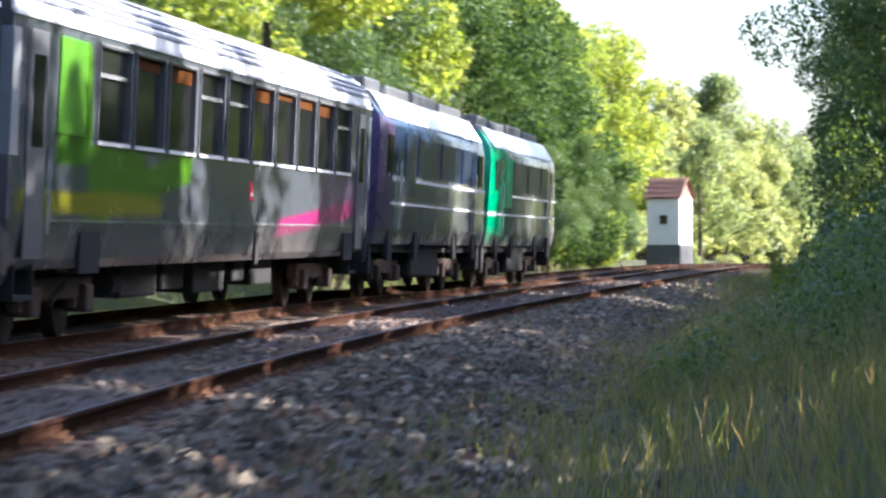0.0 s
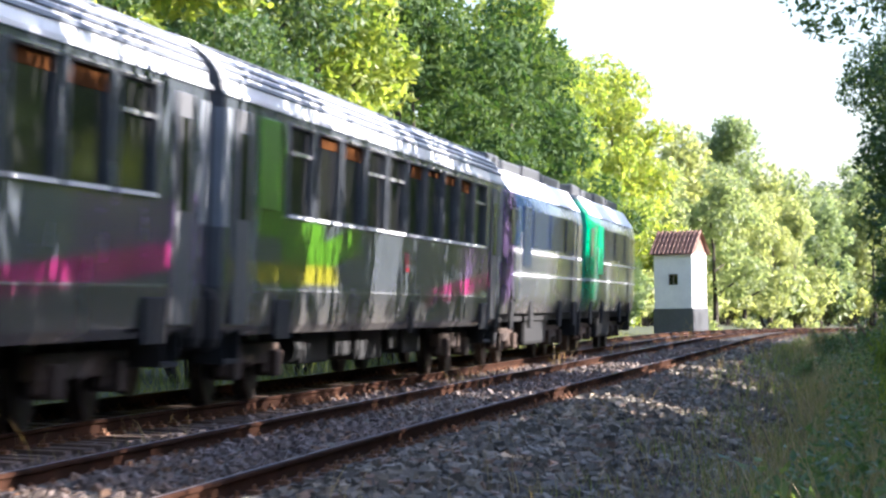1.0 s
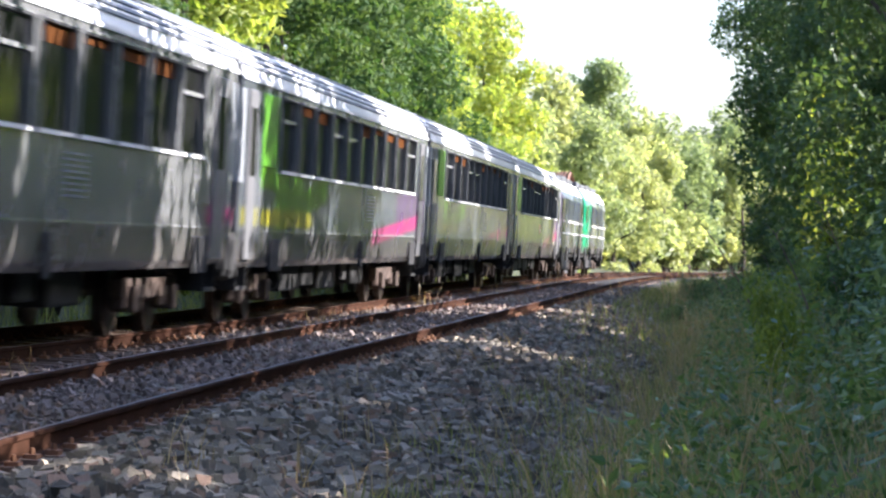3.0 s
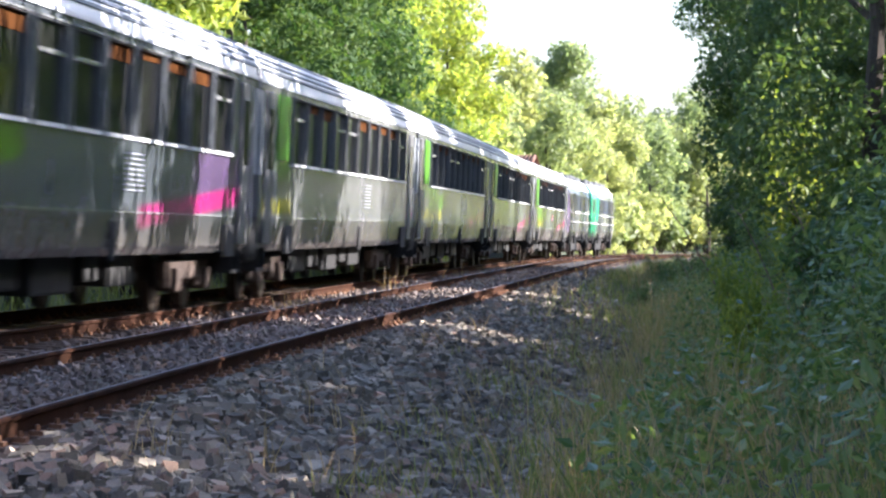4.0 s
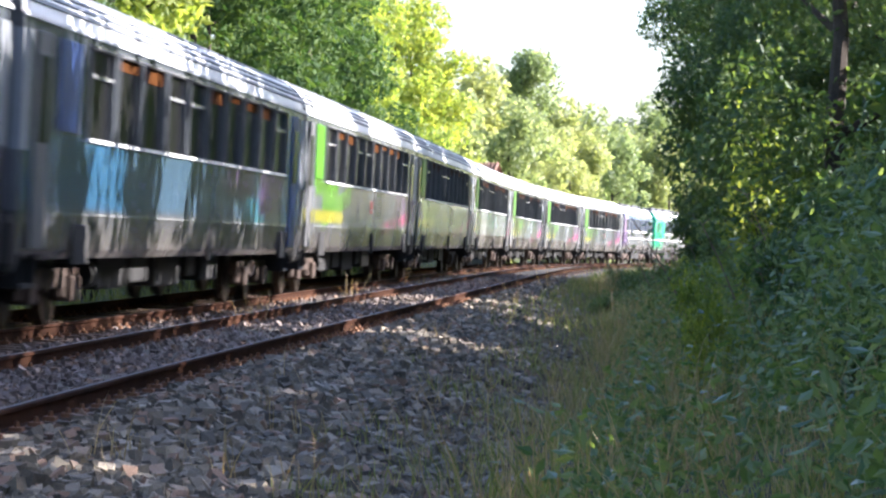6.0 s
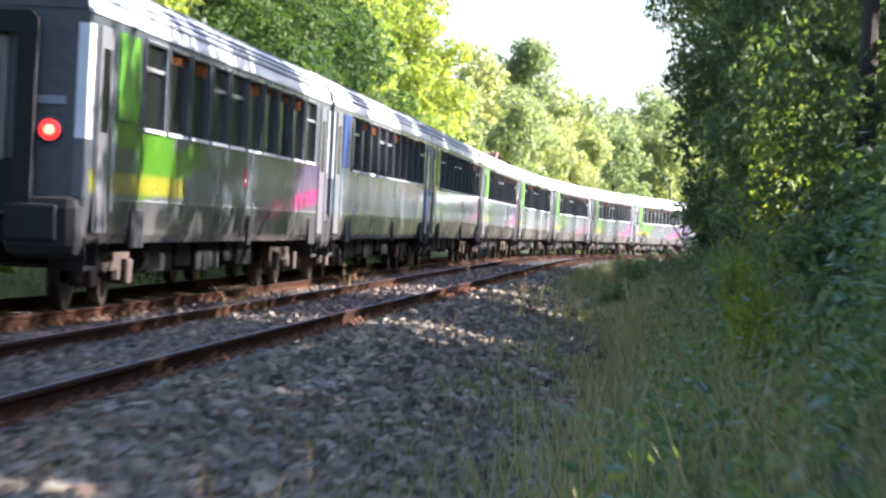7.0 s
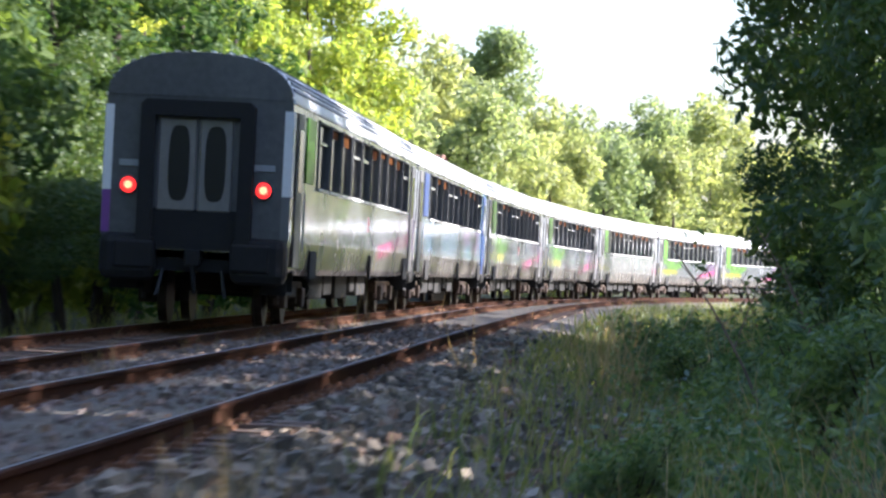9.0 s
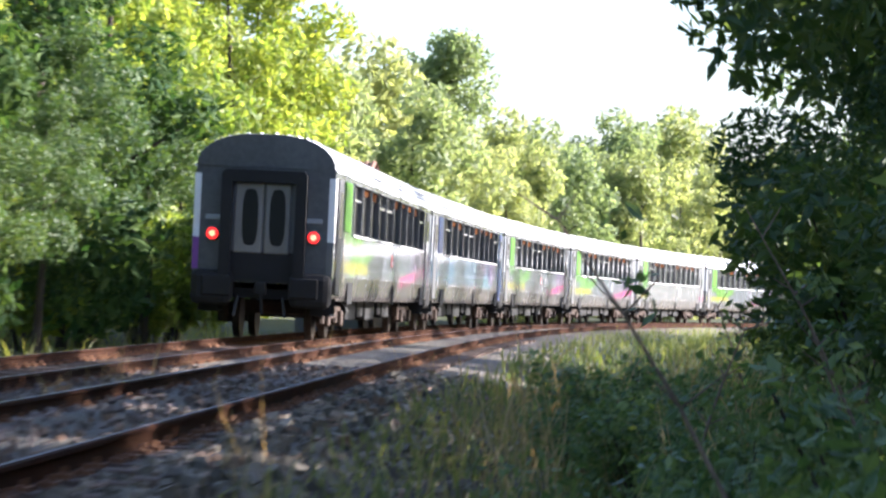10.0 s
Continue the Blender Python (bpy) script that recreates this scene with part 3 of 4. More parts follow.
FAR_TREES = [(d * _r.uniform(0.96, 1.04), az, sc * _r.uniform(0.9, 1.15)) for d, az, sc in
             [(214, -3.3, 0.95), (212, -2.7, 0.92), (214, -2.1, 0.9), (218, -0.8, 0.82), (222, -1.5, 0.88), (235, -0.3, 0.78), (243, 0.15, 0.75), (252, 0.55, 0.74), (266, 1.0, 0.78), (282, 1.45, 0.82), (300, 1.95, 0.86), (325, 2.5, 0.95),
              (345, 3.05, 1.0), (370, 3.6, 1.1), (262, -2.4, 1.3), (265, -1.6, 1.27), (285, -0.9, 1.3), (310, 0.1, 1.25), (320, 0.8, 1.25), (345, 1.6, 1.4), (365, 2.3, 1.45), (285, -3.2, 1.1), (400, 3.0, 1.4), (410, 4.2, 1.4)]]


def blades(name, spots, material, seed, height, width, label, category):
    """Bent blades: spots of (x, y, z, scale)."""
    rng = np.random.RandomState(seed)
    P = np.array(spots)
    n = len(P)
    a = rng.uniform(0, 6.28, n)
    side = np.stack([np.cos(a), np.sin(a), np.zeros(n)], 1)
    lean = np.stack([rng.normal(0, 0.22, n), rng.normal(0, 0.22, n), np.ones(n)], 1)
    bend = np.stack([rng.normal(0, 0.25, n), rng.normal(0, 0.25, n), -0.1 * np.ones(n)], 1)
    h = (height * P[:, 3] * rng.uniform(0.5, 1.2, n))[:, None]
    w = width * rng.uniform(0.7, 1.3, n)[:, None]
    b = P[:, :3]
    m1, m2, tip = b + lean * h * 0.4, b + (lean * 0.75 + bend * 0.3) * h, b + (lean + bend) * h
    V = np.stack([b - side * w, b + side * w, m1 - side * w * 0.9, m1 + side * w * 0.9, m2 - side * w * 0.6, m2 + side * w * 0.6, tip], 1).reshape(-1, 3)
    k = np.arange(n)[:, None] * 7
    F = [tuple(q) for q in np.concatenate([k + np.array([[0, 1, 3, 2]]), k + np.array([[2, 3, 5, 4]])])] + [tuple(q) for q in (k + np.array([[4, 5, 6]]))]
    me = mesh_np(name, V, [tuple(int(i) for i in f) for f in F], material)
    return tagged(new(name, me), label, category, kind="stuff")


def spot(s, off, dz=0.0, scale=1.0):
    x, y, z = line(s, off, bed(off) + dz - 0.03)
    return (x, y, z, scale)


def grow_verge():
    rng = np.random.RandomState(4)
    pts, dry = [], []
    for _ in range(46000):
        s = -24 + 150 * rng.uniform() ** 1.15
        off = -2.6 + 6.0 * rng.uniform()
        off -= np.interp(s, (25, 60, 100), (0, 0.5, 1.0)) * max(0, 1 - (off + 2.6) / 4)
        clump = noise.noise(Vector((s * 0.45, off * 1.2, 0)))
        if off < -1.3 - np.interp(s, (25, 60, 100), (0, 0.6, 1.3)) and clump < 0.35 - 0.6 * (off + 2.5):
            continue
        if clump < -0.12 and rng.uniform() < 0.75:
            continue
        tall = np.interp(off, (-2.6, -1.6, -0.6, 0.9, 2.0), (0.25, 0.5, 0.9, 1.05, 1.5))
        straw = 0.17 + 0.6 * max(0, noise.noise(Vector((s * 0.22 + 9, off * 0.6, 3))))
        (dry if rng.uniform() < straw else pts).append(spot(s, off, 0, tall * max(0.35, 1 + 1.1 * clump)))
    blades("grass", pts, M_GRASS, 1, 0.5, 0.006, "long green grass in clumps on the verge of the line", "grass")
    blades("dry_grass", dry, M_STRAW, 2, 0.75, 0.0042, "dry straw-coloured grass stalks among the green", "grass")
    lft = [spot(-20 + 190 * rng.uniform(), -11.2 - 5 * rng.uniform() ** 1.3, 0, rng.uniform(0.6, 1.4)) for _ in range(9000)]
    blades("grass", lft, M_GRASS, 3, 0.55, 0.011, "rough grass beyond the train's track", "grass")
    tuft = [spot(s0 + rng.normal(0, .15), o + rng.normal(0, .12), 0, rng.uniform(.6, 1.2)) for s0, o in [(rng.uniform(10, 110), rng.choice([-3.2, -2.6, -5.9, -6.3, -2.0])) for _ in range(60)] for _ in range(9)]
    blades("dry_grass", tuft, M_STRAW, 7, 0.5, 0.004, "thin dry stalks growing through the ballast", "grass")
    warm = [spot(s0 + rng.normal(0, .25), o + rng.normal(0, .15), 0, rng.uniform(0.6, 1.3)) for s0, o in [(14 + 60 * rng.uniform(), -0.8 + 3.0 * rng.uniform()) for _ in range(120)] for _ in range(13)]
    blades("dry_grass", warm, M_STRAW, 16, 0.95, 0.0038, "tall straw-coloured stalks standing in the green verge", "grass")
    seedy = [spot(s0 + rng.normal(0, .5), o + rng.normal(0, .2), 0, rng.uniform(0.7, 1.3)) for s0, o in [(92 + 20 * rng.uniform(), -1.9 + 2.4 * rng.uniform()) for _ in range(42)] for _ in range(14)]
    blades("dry_grass", seedy, M_STRAW, 17, 1.0, 0.007, "tall ripe grass catching the sun at the bend", "grass")
    mid = [spot(52 + 62 * rng.uniform(), -1.0 - 2.0 * rng.uniform(), 0, rng.uniform(0.4, 1.0)) for _ in range(4500)]
    mid = [p for k, p in enumerate(mid) if rng.uniform() < (p[1] - 45) / 60]
    blades("grass", mid, M_GRASS, 15, 0.42, 0.010, "grass spreading over the edge of the ballast", "grass")
    farg = [spot(110 + 130 * rng.uniform(), -2.9 + 9 * rng.uniform(), 0, rng.uniform(0.5, 1.3)) for _ in range(9000)]
    blades("grass", farg, M_GRASS, 5, 0.4, 0.016, "long green grass on the verge of the line", "grass")
    stalks = [spot(s0 + rng.normal(0, .3), o + rng.normal(0, .1), 0, rng.uniform(.6, 1.2)) for s0, o in [(rng.uniform(60, 125), rng.choice([-3.3, -2.2, -5.9, -1.6, -1.0])) for _ in range(26)] for _ in range(2)]
    blades("dry_grass", stalks, M_STRAW, 8, 0.95, 0.006, "tall dry stalks beside the rails", "grass")
    # leafy weeds: stems with pointed leaves, standing in uneven clumps
    cs, rs = [], []
    while len(rs) < 7600:
        s = 6 + 110 * rng.uniform() ** 1.1
        off = -0.5 + 4.6 * rng.uniform() ** 0.8 - np.interp(s, (60, 80), (0, 1.5)) * rng.uniform()
        clump = noise.noise(Vector((s * 0.4 + 30, off * 0.9, 7)))
        if clump < -0.02 and off < 1.8:
            continue
        x, y, z = line(s, off, bed(off))
        hgt = np.interp(off, (-1.8, 0.0, 0.9, 1.6, 3.0), (0.35, 0.45, 0.7, 1.1, 1.8)) * rng.uniform(0.55, 1.2) * max(0.4, 1 + 1.5 * clump)
        for k in range(4):
            cs.append((x + rng.normal(0, .12), y + rng.normal(0, .12), z + hgt * (k + 0.7) / 4))
            rs.append(rng.uniform(0.13, 0.27))
    me = leaf_cloud("weeds", cs, rs, 84000, 0.055, M_WEED, 12, 1.0, 0.2)
    big = [k for k in range(len(cs)) if k % 4 == 3]
    mb = leaf_cloud("weeds", [cs[k] for k in big], [rs[k] * 1.5 for k in big], 11000, 0.062, M_WEED_BIG, 13, 0.8, 0.2, 1.5)
    tagged(new("weeds", mb), "broad pointed weed leaves catching the sky light", "weeds", kind="stuff")
    tagged(new("weeds", me), "thick leafy weeds on the bank beside the track", "weeds", kind="stuff")


def grow_stems():
    """A few tall bare stalks that lean over the verge."""
    rng = random.Random(6)
    for s, off, hgt, lean in ((44, 0.75, 2.3, -0.5), (41, 1.9, 2.2, -0.3), (40, 1.35, 1.9, -0.35), (38, 1.6, 1.6, -0.2), (46, 1.2, 1.7, 0.25), (33, 1.5, 1.4, 0.3), (60, 1.0, 1.6, -0.3), (90, 0.6, 1.6, -0.3), (96, 0.9, 1.8, 0.2), (84, -0.2, 2.0, -0.5), (88, 0.6, 1.9, -0.4), (91, -0.6, 1.5, 0.3), (102, 0.4, 1.5, -0.25)):
        x, y, z = line(s, off, bed(off))
        bm, twigs = bm_new(), []
        p = Vector((0, 0, -0.1))
        for i in range(5):
            q = p + Vector((lean * hgt / 5 * (0.6 + i * 0.2), rng.uniform(-.05, .05), hgt / 5))
            add_cyl(bm, p, q, 0.020 - i * 0.003, 0.017 - i * 0.003, 6, False)
            if i > 1:
                for sg in (-1, 1):
                    e = q + Vector((sg * rng.uniform(.08, .2), rng.uniform(-.1, .1), rng.uniform(.05, .18)))
                    tw = bm_new()
                    add_cyl(tw, q, e, 0.006, 0.003, 4, False)
                    twigs.append(tw)
            p = q
        root = tagged(new("weed_stalk"), "tall thin brown stalk leaning over the verge", "weed", "stalks on the verge")
        root.matrix_basis = pose(x, y, z)
        part("stem", bm, M_WOOD, root)
        for tw in twigs:
            part("twig", tw, M_WOOD, root)
        part("leaves", leaf_cloud("leaves", [(lean * hgt * k * 0.8, 0, hgt * k) for k in (0.4, 0.6, 0.8, 0.95)], [0.12, 0.15, 0.13, 0.1], 60, 0.05, M_WEED, rng.randrange(999), 1.0, 0.2), M_WEED, root)


def make_bush(seed, leaves, size, material, label):
    rng = random.Random(seed)
    root = tagged(new("bush"), label, "bush")
    bm = bm_new()
    cs, rs = [], []
    for i in range(16):
        a, ln = rng.uniform(0, 6.28), rng.uniform(0.6, 1.5)
        p = Vector((math.cos(a) * ln * 0.55, math.sin(a) * ln * 0.55, ln * rng.uniform(0.7, 1.35)))
        add_cyl(bm, (math.cos(a) * .1, math.sin(a) * .1, -0.15), p, 0.025, 0.008, 5, False)
        cs.append(p[:])
        rs.append(rng.uniform(0.25, 0.5))
    part("stem", bm, M_BARK, root)
    part("crown", leaf_cloud("crown", cs, rs, leaves, size, material, seed, 0.9, 0.3), material, root)
    return root


def grow_bushes():
    rnd = random.Random(9)
    src = [make_bush(31, 3300, 0.085, M_LEAF_R, "leafy bush at the foot of the dark trees"), make_bush(32, 3300, 0.09, M_WEED, "leafy bush at the foot of the dark trees")]
    spots = [(30, 3.6, 0.8), (36, 3.4, 1.0), (41, 4.0, 1.2), (46, 3.2, 1.1), (51, 4.0, 1.4), (56, 3.3, 1.2), (61, 3.7, 1.5), (66, 3.0, 1.3), (70, 4.0, 1.7), (75, 3.2, 1.4), (79, 2.6, 1.2), (83, 3.3, 1.7),
             (87, 2.2, 1.2), (91, 2.8, 1.6), (95, 1.8, 1.1), (99, 1.6, 1.2), (104, 1.5, 1.2), (110, 2.0, 1.2), (26, 4.4, 1.1), (22, 4.2, 0.9)]
    # bushes and upright weeds whose bright colour stands for sun on them
    sunny = make_bush(36, 2600, 0.075, M_LEAF_SUN, "bush in a patch of sun, the sunlight put into its yellow-green leaves")
    for i, (s, off, sc) in enumerate(((63, 2.4, 1.25), (65.5, 3.0, 1.6), (67.5, 2.5, 1.3), (66, 1.7, 0.85), (69, 3.2, 1.5))):
        x, y, z = line(s, off, bed(off) - 0.05)
        ob = sunny if i == 0 else copy_thing(sunny, pose(x, y, z))
        ob.matrix_basis = pose(x, y, z, 0, 0, 77 * i)
        ob.scale = (sc, sc, sc * 1.15)
        tagged(ob, group="bushes right of the line")
    for i in range(11):
        s, off = 30 + 26 * ((i * 0.618) % 1), 0.7 + 1.9 * ((i * 0.41) % 1)
        x, y, z = line(s, off, bed(off) - 0.05)
        ob = copy_thing(sunny, pose(x, y, z))
        ob.matrix_basis = pose(x, y, z, 0, 0, 83 * i)
        sc = 0.26 + 0.05 * (i % 3)
        ob.scale = (sc, sc, sc * 1.7 + 0.08 * off)
        tagged(ob, "slender upright weed with light green leaves coloured as in sun", "weed", "weeds on the verge")
    spots += [(25 + 4.2 * k, 1.9 + 0.5 * (k % 3), 0.45 + 0.12 * (k * 5 % 4)) for k in range(12)]
    low = make_bush(37, 2300, 0.07, M_WEED, "low green bramble spreading over the verge")
    for i in range(26):
        s, off = 76 + 30 * ((i * 0.618) % 1), -1.5 + 2.9 * ((i * 0.377) % 1)
        x, y, z = line(s, off, bed(off) - 0.1)
        ob = low if i == 0 else copy_thing(low, pose(x, y, z))
        ob.matrix_basis = pose(x, y, z, 0, 0, 61 * i)
        sc = 0.36 + 0.08 * (i % 4) + 0.12 * max(0, off)
        ob.scale = (sc * 1.3, sc * 1.3, sc)
        tagged(ob, group="bushes right of the line")
    first = set()
    for s, off, sc in spots:
        k = rnd.randrange(2)
        x, y, z = line(s, off, bed(off) - 0.05)
        m = pose(x, y, z, 0, 0, rnd.uniform(0, 360))
        if k not in first:
            first.add(k)
            ob = src[k]
            ob.matrix_basis = m
        else:
            ob = copy_thing(src[k], m)
        ob.scale = (sc, sc, sc * rnd.uniform(.9, 1.2))
        tagged(ob, group="bushes right of the line")
    # bushes out of view, added to close gaps where low sun reached the ballast
    ssrc = make_bush(34, 1500, 0.17, M_LEAF_R, "undergrowth at the edge of the wood, added to block low sun")
    for i, s in enumerate([*range(-22, 8, 4), *range(8, 62, 2), *range(62, 84, 4)]):
        x, y, z = line(s + rnd.uniform(-1, 1), (6.0, 9.8)[i % 2] + rnd.uniform(-0.3, 0.8), 0.2)
        m = pose(x, y, z, 0, 0, rnd.uniform(0, 360))
        ob = ssrc if i == 0 else copy_thing(ssrc, m)
        ob.matrix_basis = m
        sc = rnd.uniform(1.5, 2.2) * (1.0, 1.35)[i % 2]
        ob.scale = (sc, sc, sc)
        tagged(ob, group="bushes right of the line")
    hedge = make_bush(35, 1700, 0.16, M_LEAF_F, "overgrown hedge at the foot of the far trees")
    for i, s in enumerate(range(160, 330, 7)):
        x, y, z = line(s, -15.5 - rnd.uniform(0, 4), 0.0)
        if abs(y - 180) < 9:
            continue
        m = pose(x, y, z, 0, 0, rnd.uniform(0, 360))
        ob = hedge if i == 0 else copy_thing(hedge, m)
        ob.matrix_basis = m
        sc = rnd.uniform(1.8, 2.8)
        ob.scale = (sc, sc, sc * 0.9)
        tagged(ob, group="bushes left of the line")
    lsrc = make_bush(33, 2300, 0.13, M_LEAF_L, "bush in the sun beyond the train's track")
    for i, s in enumerate(range(20, 176, 5)):
        x, y, z = line(s + rnd.uniform(-2, 2), -13.0 - rnd.uniform(0, 3.5), -0.2)
        m = pose(x, y, z, 0, 0, rnd.uniform(0, 360))
        ob = lsrc if i == 0 else copy_thing(lsrc, m)
        ob.matrix_basis = m
        sc = rnd.uniform(1.0, 1.9)
        ob.scale = (sc, sc, sc)
        tagged(ob, group="bushes left of the line")


# ---- the train ----
HALF = 12.95            # half a coach body
WIN_Z0, WIN_Z1, GUTTER, SOLE = 2.25, 3.30, 3.44, 0.83


def roof_profile(ribs=True):
    pts = []
    n = 22
    for i in range(n + 1):
        a = math.pi * i / n
        c, s = math.cos(a), math.sin(a)
        x = 1.405 * math.copysign(abs(c) ** 0.78, c)
        z = GUTTER + 0.68 * abs(s) ** 0.95
        pts.append((x, z))
    if not ribs:
        return pts
    out = []
    for i, (a, b) in enumerate(zip(pts, pts[1:])):
        out.append(a)
        if 2 <= i <= n - 3:
            for f, d in ((0.40, 0), (0.44, 0.022), (0.56, 0.022), (0.60, 0)):
                out.append((a[0] + (b[0] - a[0]) * f, a[1] + (b[1] - a[1]) * f + d))
    out.append(pts[-1])
    return out


def side_faces(bm, sx):
    """One side wall with real window openings, lower part tucked in."""
    x = 1.41 * sx
    low = [(1.30 * sx, SOLE), (1.37 * sx, SOLE + 0.10), (x, SOLE + 0.5), (x, 1.6), (x, WIN_Z0)]
    add_loft(bm, [[(a, -HALF, z) for a, z in low], [(a, HALF, z) for a, z in low]])
    top = [(x, WIN_Z1), (x, GUTTER)]
    add_loft(bm, [[(a, -HALF, z) for a, z in top], [(a, HALF, z) for a, z in top]])
    edges = [-HALF] + [e for y in WINDOWS for e in (y - 0.82, y + 0.82)] + [HALF]
    for a, b in zip(edges[0::2], edges[1::2]):
        add_loft(bm, [[(x, a, WIN_Z0), (x, a, WIN_Z1)], [(x, b, WIN_Z0), (x, b, WIN_Z1)]])
        for y in (a, b):
            if abs(y) < HALF - 0.01:
                add_loft(bm, [[(x, y, WIN_Z0), (x, y, WIN_Z1)], [(x - 0.07 * sx, y, WIN_Z0), (x - 0.07 * sx, y, WIN_Z1)]])
    for y in WINDOWS:
        for z in (WIN_Z0, WIN_Z1):
            add_loft(bm, [[(x, y - 0.82, z), (x, y + 0.82, z)], [(x - 0.07 * sx, y - 0.82, z), (x - 0.07 * sx, y + 0.82, z)]])


WINDOWS = [-8.25 + 1.985 * i for i in range(10)]


def build_bogie(parent, y, bogie_len=2.56):
    bm = bm_new()
    for sx in (-1, 1):
        add_box(bm, sx * 0.98 - 0.09, sx * 0.98 + 0.09, y - 1.75, y + 1.75, 0.46, 0.72, 0.03)
        for d in (-bogie_len / 2, bogie_len / 2):
            add_box(bm, sx * 1.02 - 0.14, sx * 1.02 + 0.14, y + d - 0.2, y + d + 0.2, 0.30, 0.62, 0.03)
            for e in (-0.33, 0.33):
                add_cyl(bm, (sx * 1.0, y + d + e, 0.36), (sx * 1.0, y + d + e, 0.66), 0.085, 0.085, 8)
        add_cyl(bm, (sx * 1.06, y - 0.3, 0.45), (sx * 1.06, y + 0.3, 0.62), 0.05, 0.05, 6)
    add_box(bm, -0.95, 0.95, y - 0.25, y + 0.25, 0.5, 0.78, 0.03)
    bog = part("bogie", bm, M_RUST, parent, "brown dust-covered bogie frame")
    for d in (-bogie_len / 2, bogie_len / 2):
        for sx in (-1, 1):
            bm = bm_new()
            yy = y + d
            add_cyl(bm, (sx * 0.685, yy, 0.445), (sx * 0.82, yy, 0.445), 0.445, 0.44, 20)
            add_cyl(bm, (sx * 0.67, yy, 0.445), (sx * 0.70, yy, 0.445), 0.47, 0.47, 20)
            add_cyl(bm, (sx * 0.82, yy, 0.445), (sx * 0.84, yy, 0.445), 0.3, 0.12, 14)
            part("wheel", bm, M_WHEEL, bog)
    return bog


def build_coach(scheme, last=False, emblem=False, vented=True):
    root = tagged(new("passenger_coach"), "grey passenger coach with coloured end panels and ribbed silver roof" if not last else
                  "last grey passenger coach with two lit red tail lamps", "train coach", group="coaches of the train")
    bm = bm_new()
    for sx in (-1, 1):
        side_faces(bm, sx)
    # ends
    rp = roof_profile(False)
    for y in (-HALF, HALF):
        ring = [(1.41, y, SOLE + 0.3), *[(a, y, z) for a, z in rp], (-1.41, y, SOLE + 0.3)]
        bm.faces.new([bm.verts.new(p) for p in (ring if y > 0 else ring[::-1])])
    body = part("body", bm, M_LIV[scheme], root, "grey painted steel body with coloured fields")
    bm = bm_new()
    rp = roof_profile()
    add_loft(bm, [[(a * k, y, GUTTER + (z - GUTTER) * k) for a, z in rp] for y, k in ((-HALF - 0.03, 0.985), (-HALF + 0.05, 1.0), (HALF - 0.05, 1.0), (HALF + 0.03, 0.985))])
    for sx in (-1, 1):
        add_box(bm, sx * 1.40 - 0.035, sx * 1.40 + 0.035, -HALF, HALF, GUTTER - 0.03, GUTTER + 0.02)
    part("roof", bm, M_ROOF, root, "ribbed silver roof", True)
    smooth = roof_profile(False)
    for sx in (-1, 1):
        for k in (1, 2, 3, 5, 7, 9):
            (x0, z0), (x1, z1) = smooth[k], smooth[k + 1]
            nx, nz = (z0 - z1), (x1 - x0)
            ln = math.hypot(nx, nz)
            nx, nz = -nx / ln, -nz / ln
            bm = bm_new()
            fa, fb = 0.42, 0.42 + 0.045 / ln
            pr = [(x0 + (x1 - x0) * f + nx * d, z0 + (z1 - z0) * f + nz * d) for f, d in ((fa, -0.01), (fa, 0.03), (fb, 0.03), (fb, -0.01))]
            add_loft(bm, [[(sx * a, y, z) for a, z in pr] for y in (-HALF + 0.1, HALF - 0.1)], True, True)
            part("roof_rib", bm, M_RIB, root)
    for sx in (-1, 1):
        for i, y in enumerate(WINDOWS):
            bm = bm_new()
            xo = 1.41 * sx
            loops = []
            for x, g in ((0.02, 0.0), (0.02, 0.045), (-0.03, 0.045), (-0.03, 0.0)):
                loops.append([(xo + x * sx, y + (0.86 - g) * p, (WIN_Z0 - 0.04 + g if q < 0 else WIN_Z1 + 0.04 - g)) for p, q in ((-1, -1), (1, -1), (1, 1), (-1, 1))])
            add_loft(bm, loops + [loops[0]], True)
            part("window_frame", bm, M_DARKGREY, body, "dark window surround")
            bm = bm_new()
            add_box(bm, min(xo + 0.021 * sx, xo + 0.04 * sx), max(xo + 0.021 * sx, xo + 0.04 * sx), y - 0.84, y + 0.84, WIN_Z0 - 0.052, WIN_Z0 - 0.010)
            part("window_sill", bm, M_WHITE, body, "bright metal sill strip")
            bm = bm_new()
            add_box(bm, min(xo + 0.021 * sx, xo + 0.034 * sx), max(xo + 0.021 * sx, xo + 0.034 * sx), y - 0.82, y + 0.82, WIN_Z1 + 0.012, WIN_Z1 + 0.036)
            part("head_strip", bm, M_ALU, body, "thin bright strip over the window")
            if i in (0, 3, 4, 9):
                bm = bm_new()
                add_box(bm, min(xo - 0.05 * sx, xo - 0.005 * sx), max(xo - 0.05 * sx, xo - 0.005 * sx), y - 0.81, y + 0.81, WIN_Z1 - 0.34, WIN_Z1 - 0.29)
                part("transom", bm, M_ALU, body)
            bm = bm_new()
            add_box(bm, min(xo - 0.065 * sx, xo - 0.05 * sx), max(xo - 0.065 * sx, xo - 0.05 * sx), y - 0.82, y + 0.82, WIN_Z0, WIN_Z1)
            part("pane", bm, M_GLASS, body)
            if i not in (0, 3, 4, 9):
                bm = bm_new()
                add_box(bm, min(xo - 0.048 * sx, xo - 0.040 * sx), max(xo - 0.048 * sx, xo - 0.040 * sx), y - 0.77, y + 0.77, WIN_Z1 - 0.10 - 0.05 * ((i * 7) % 3), WIN_Z1)
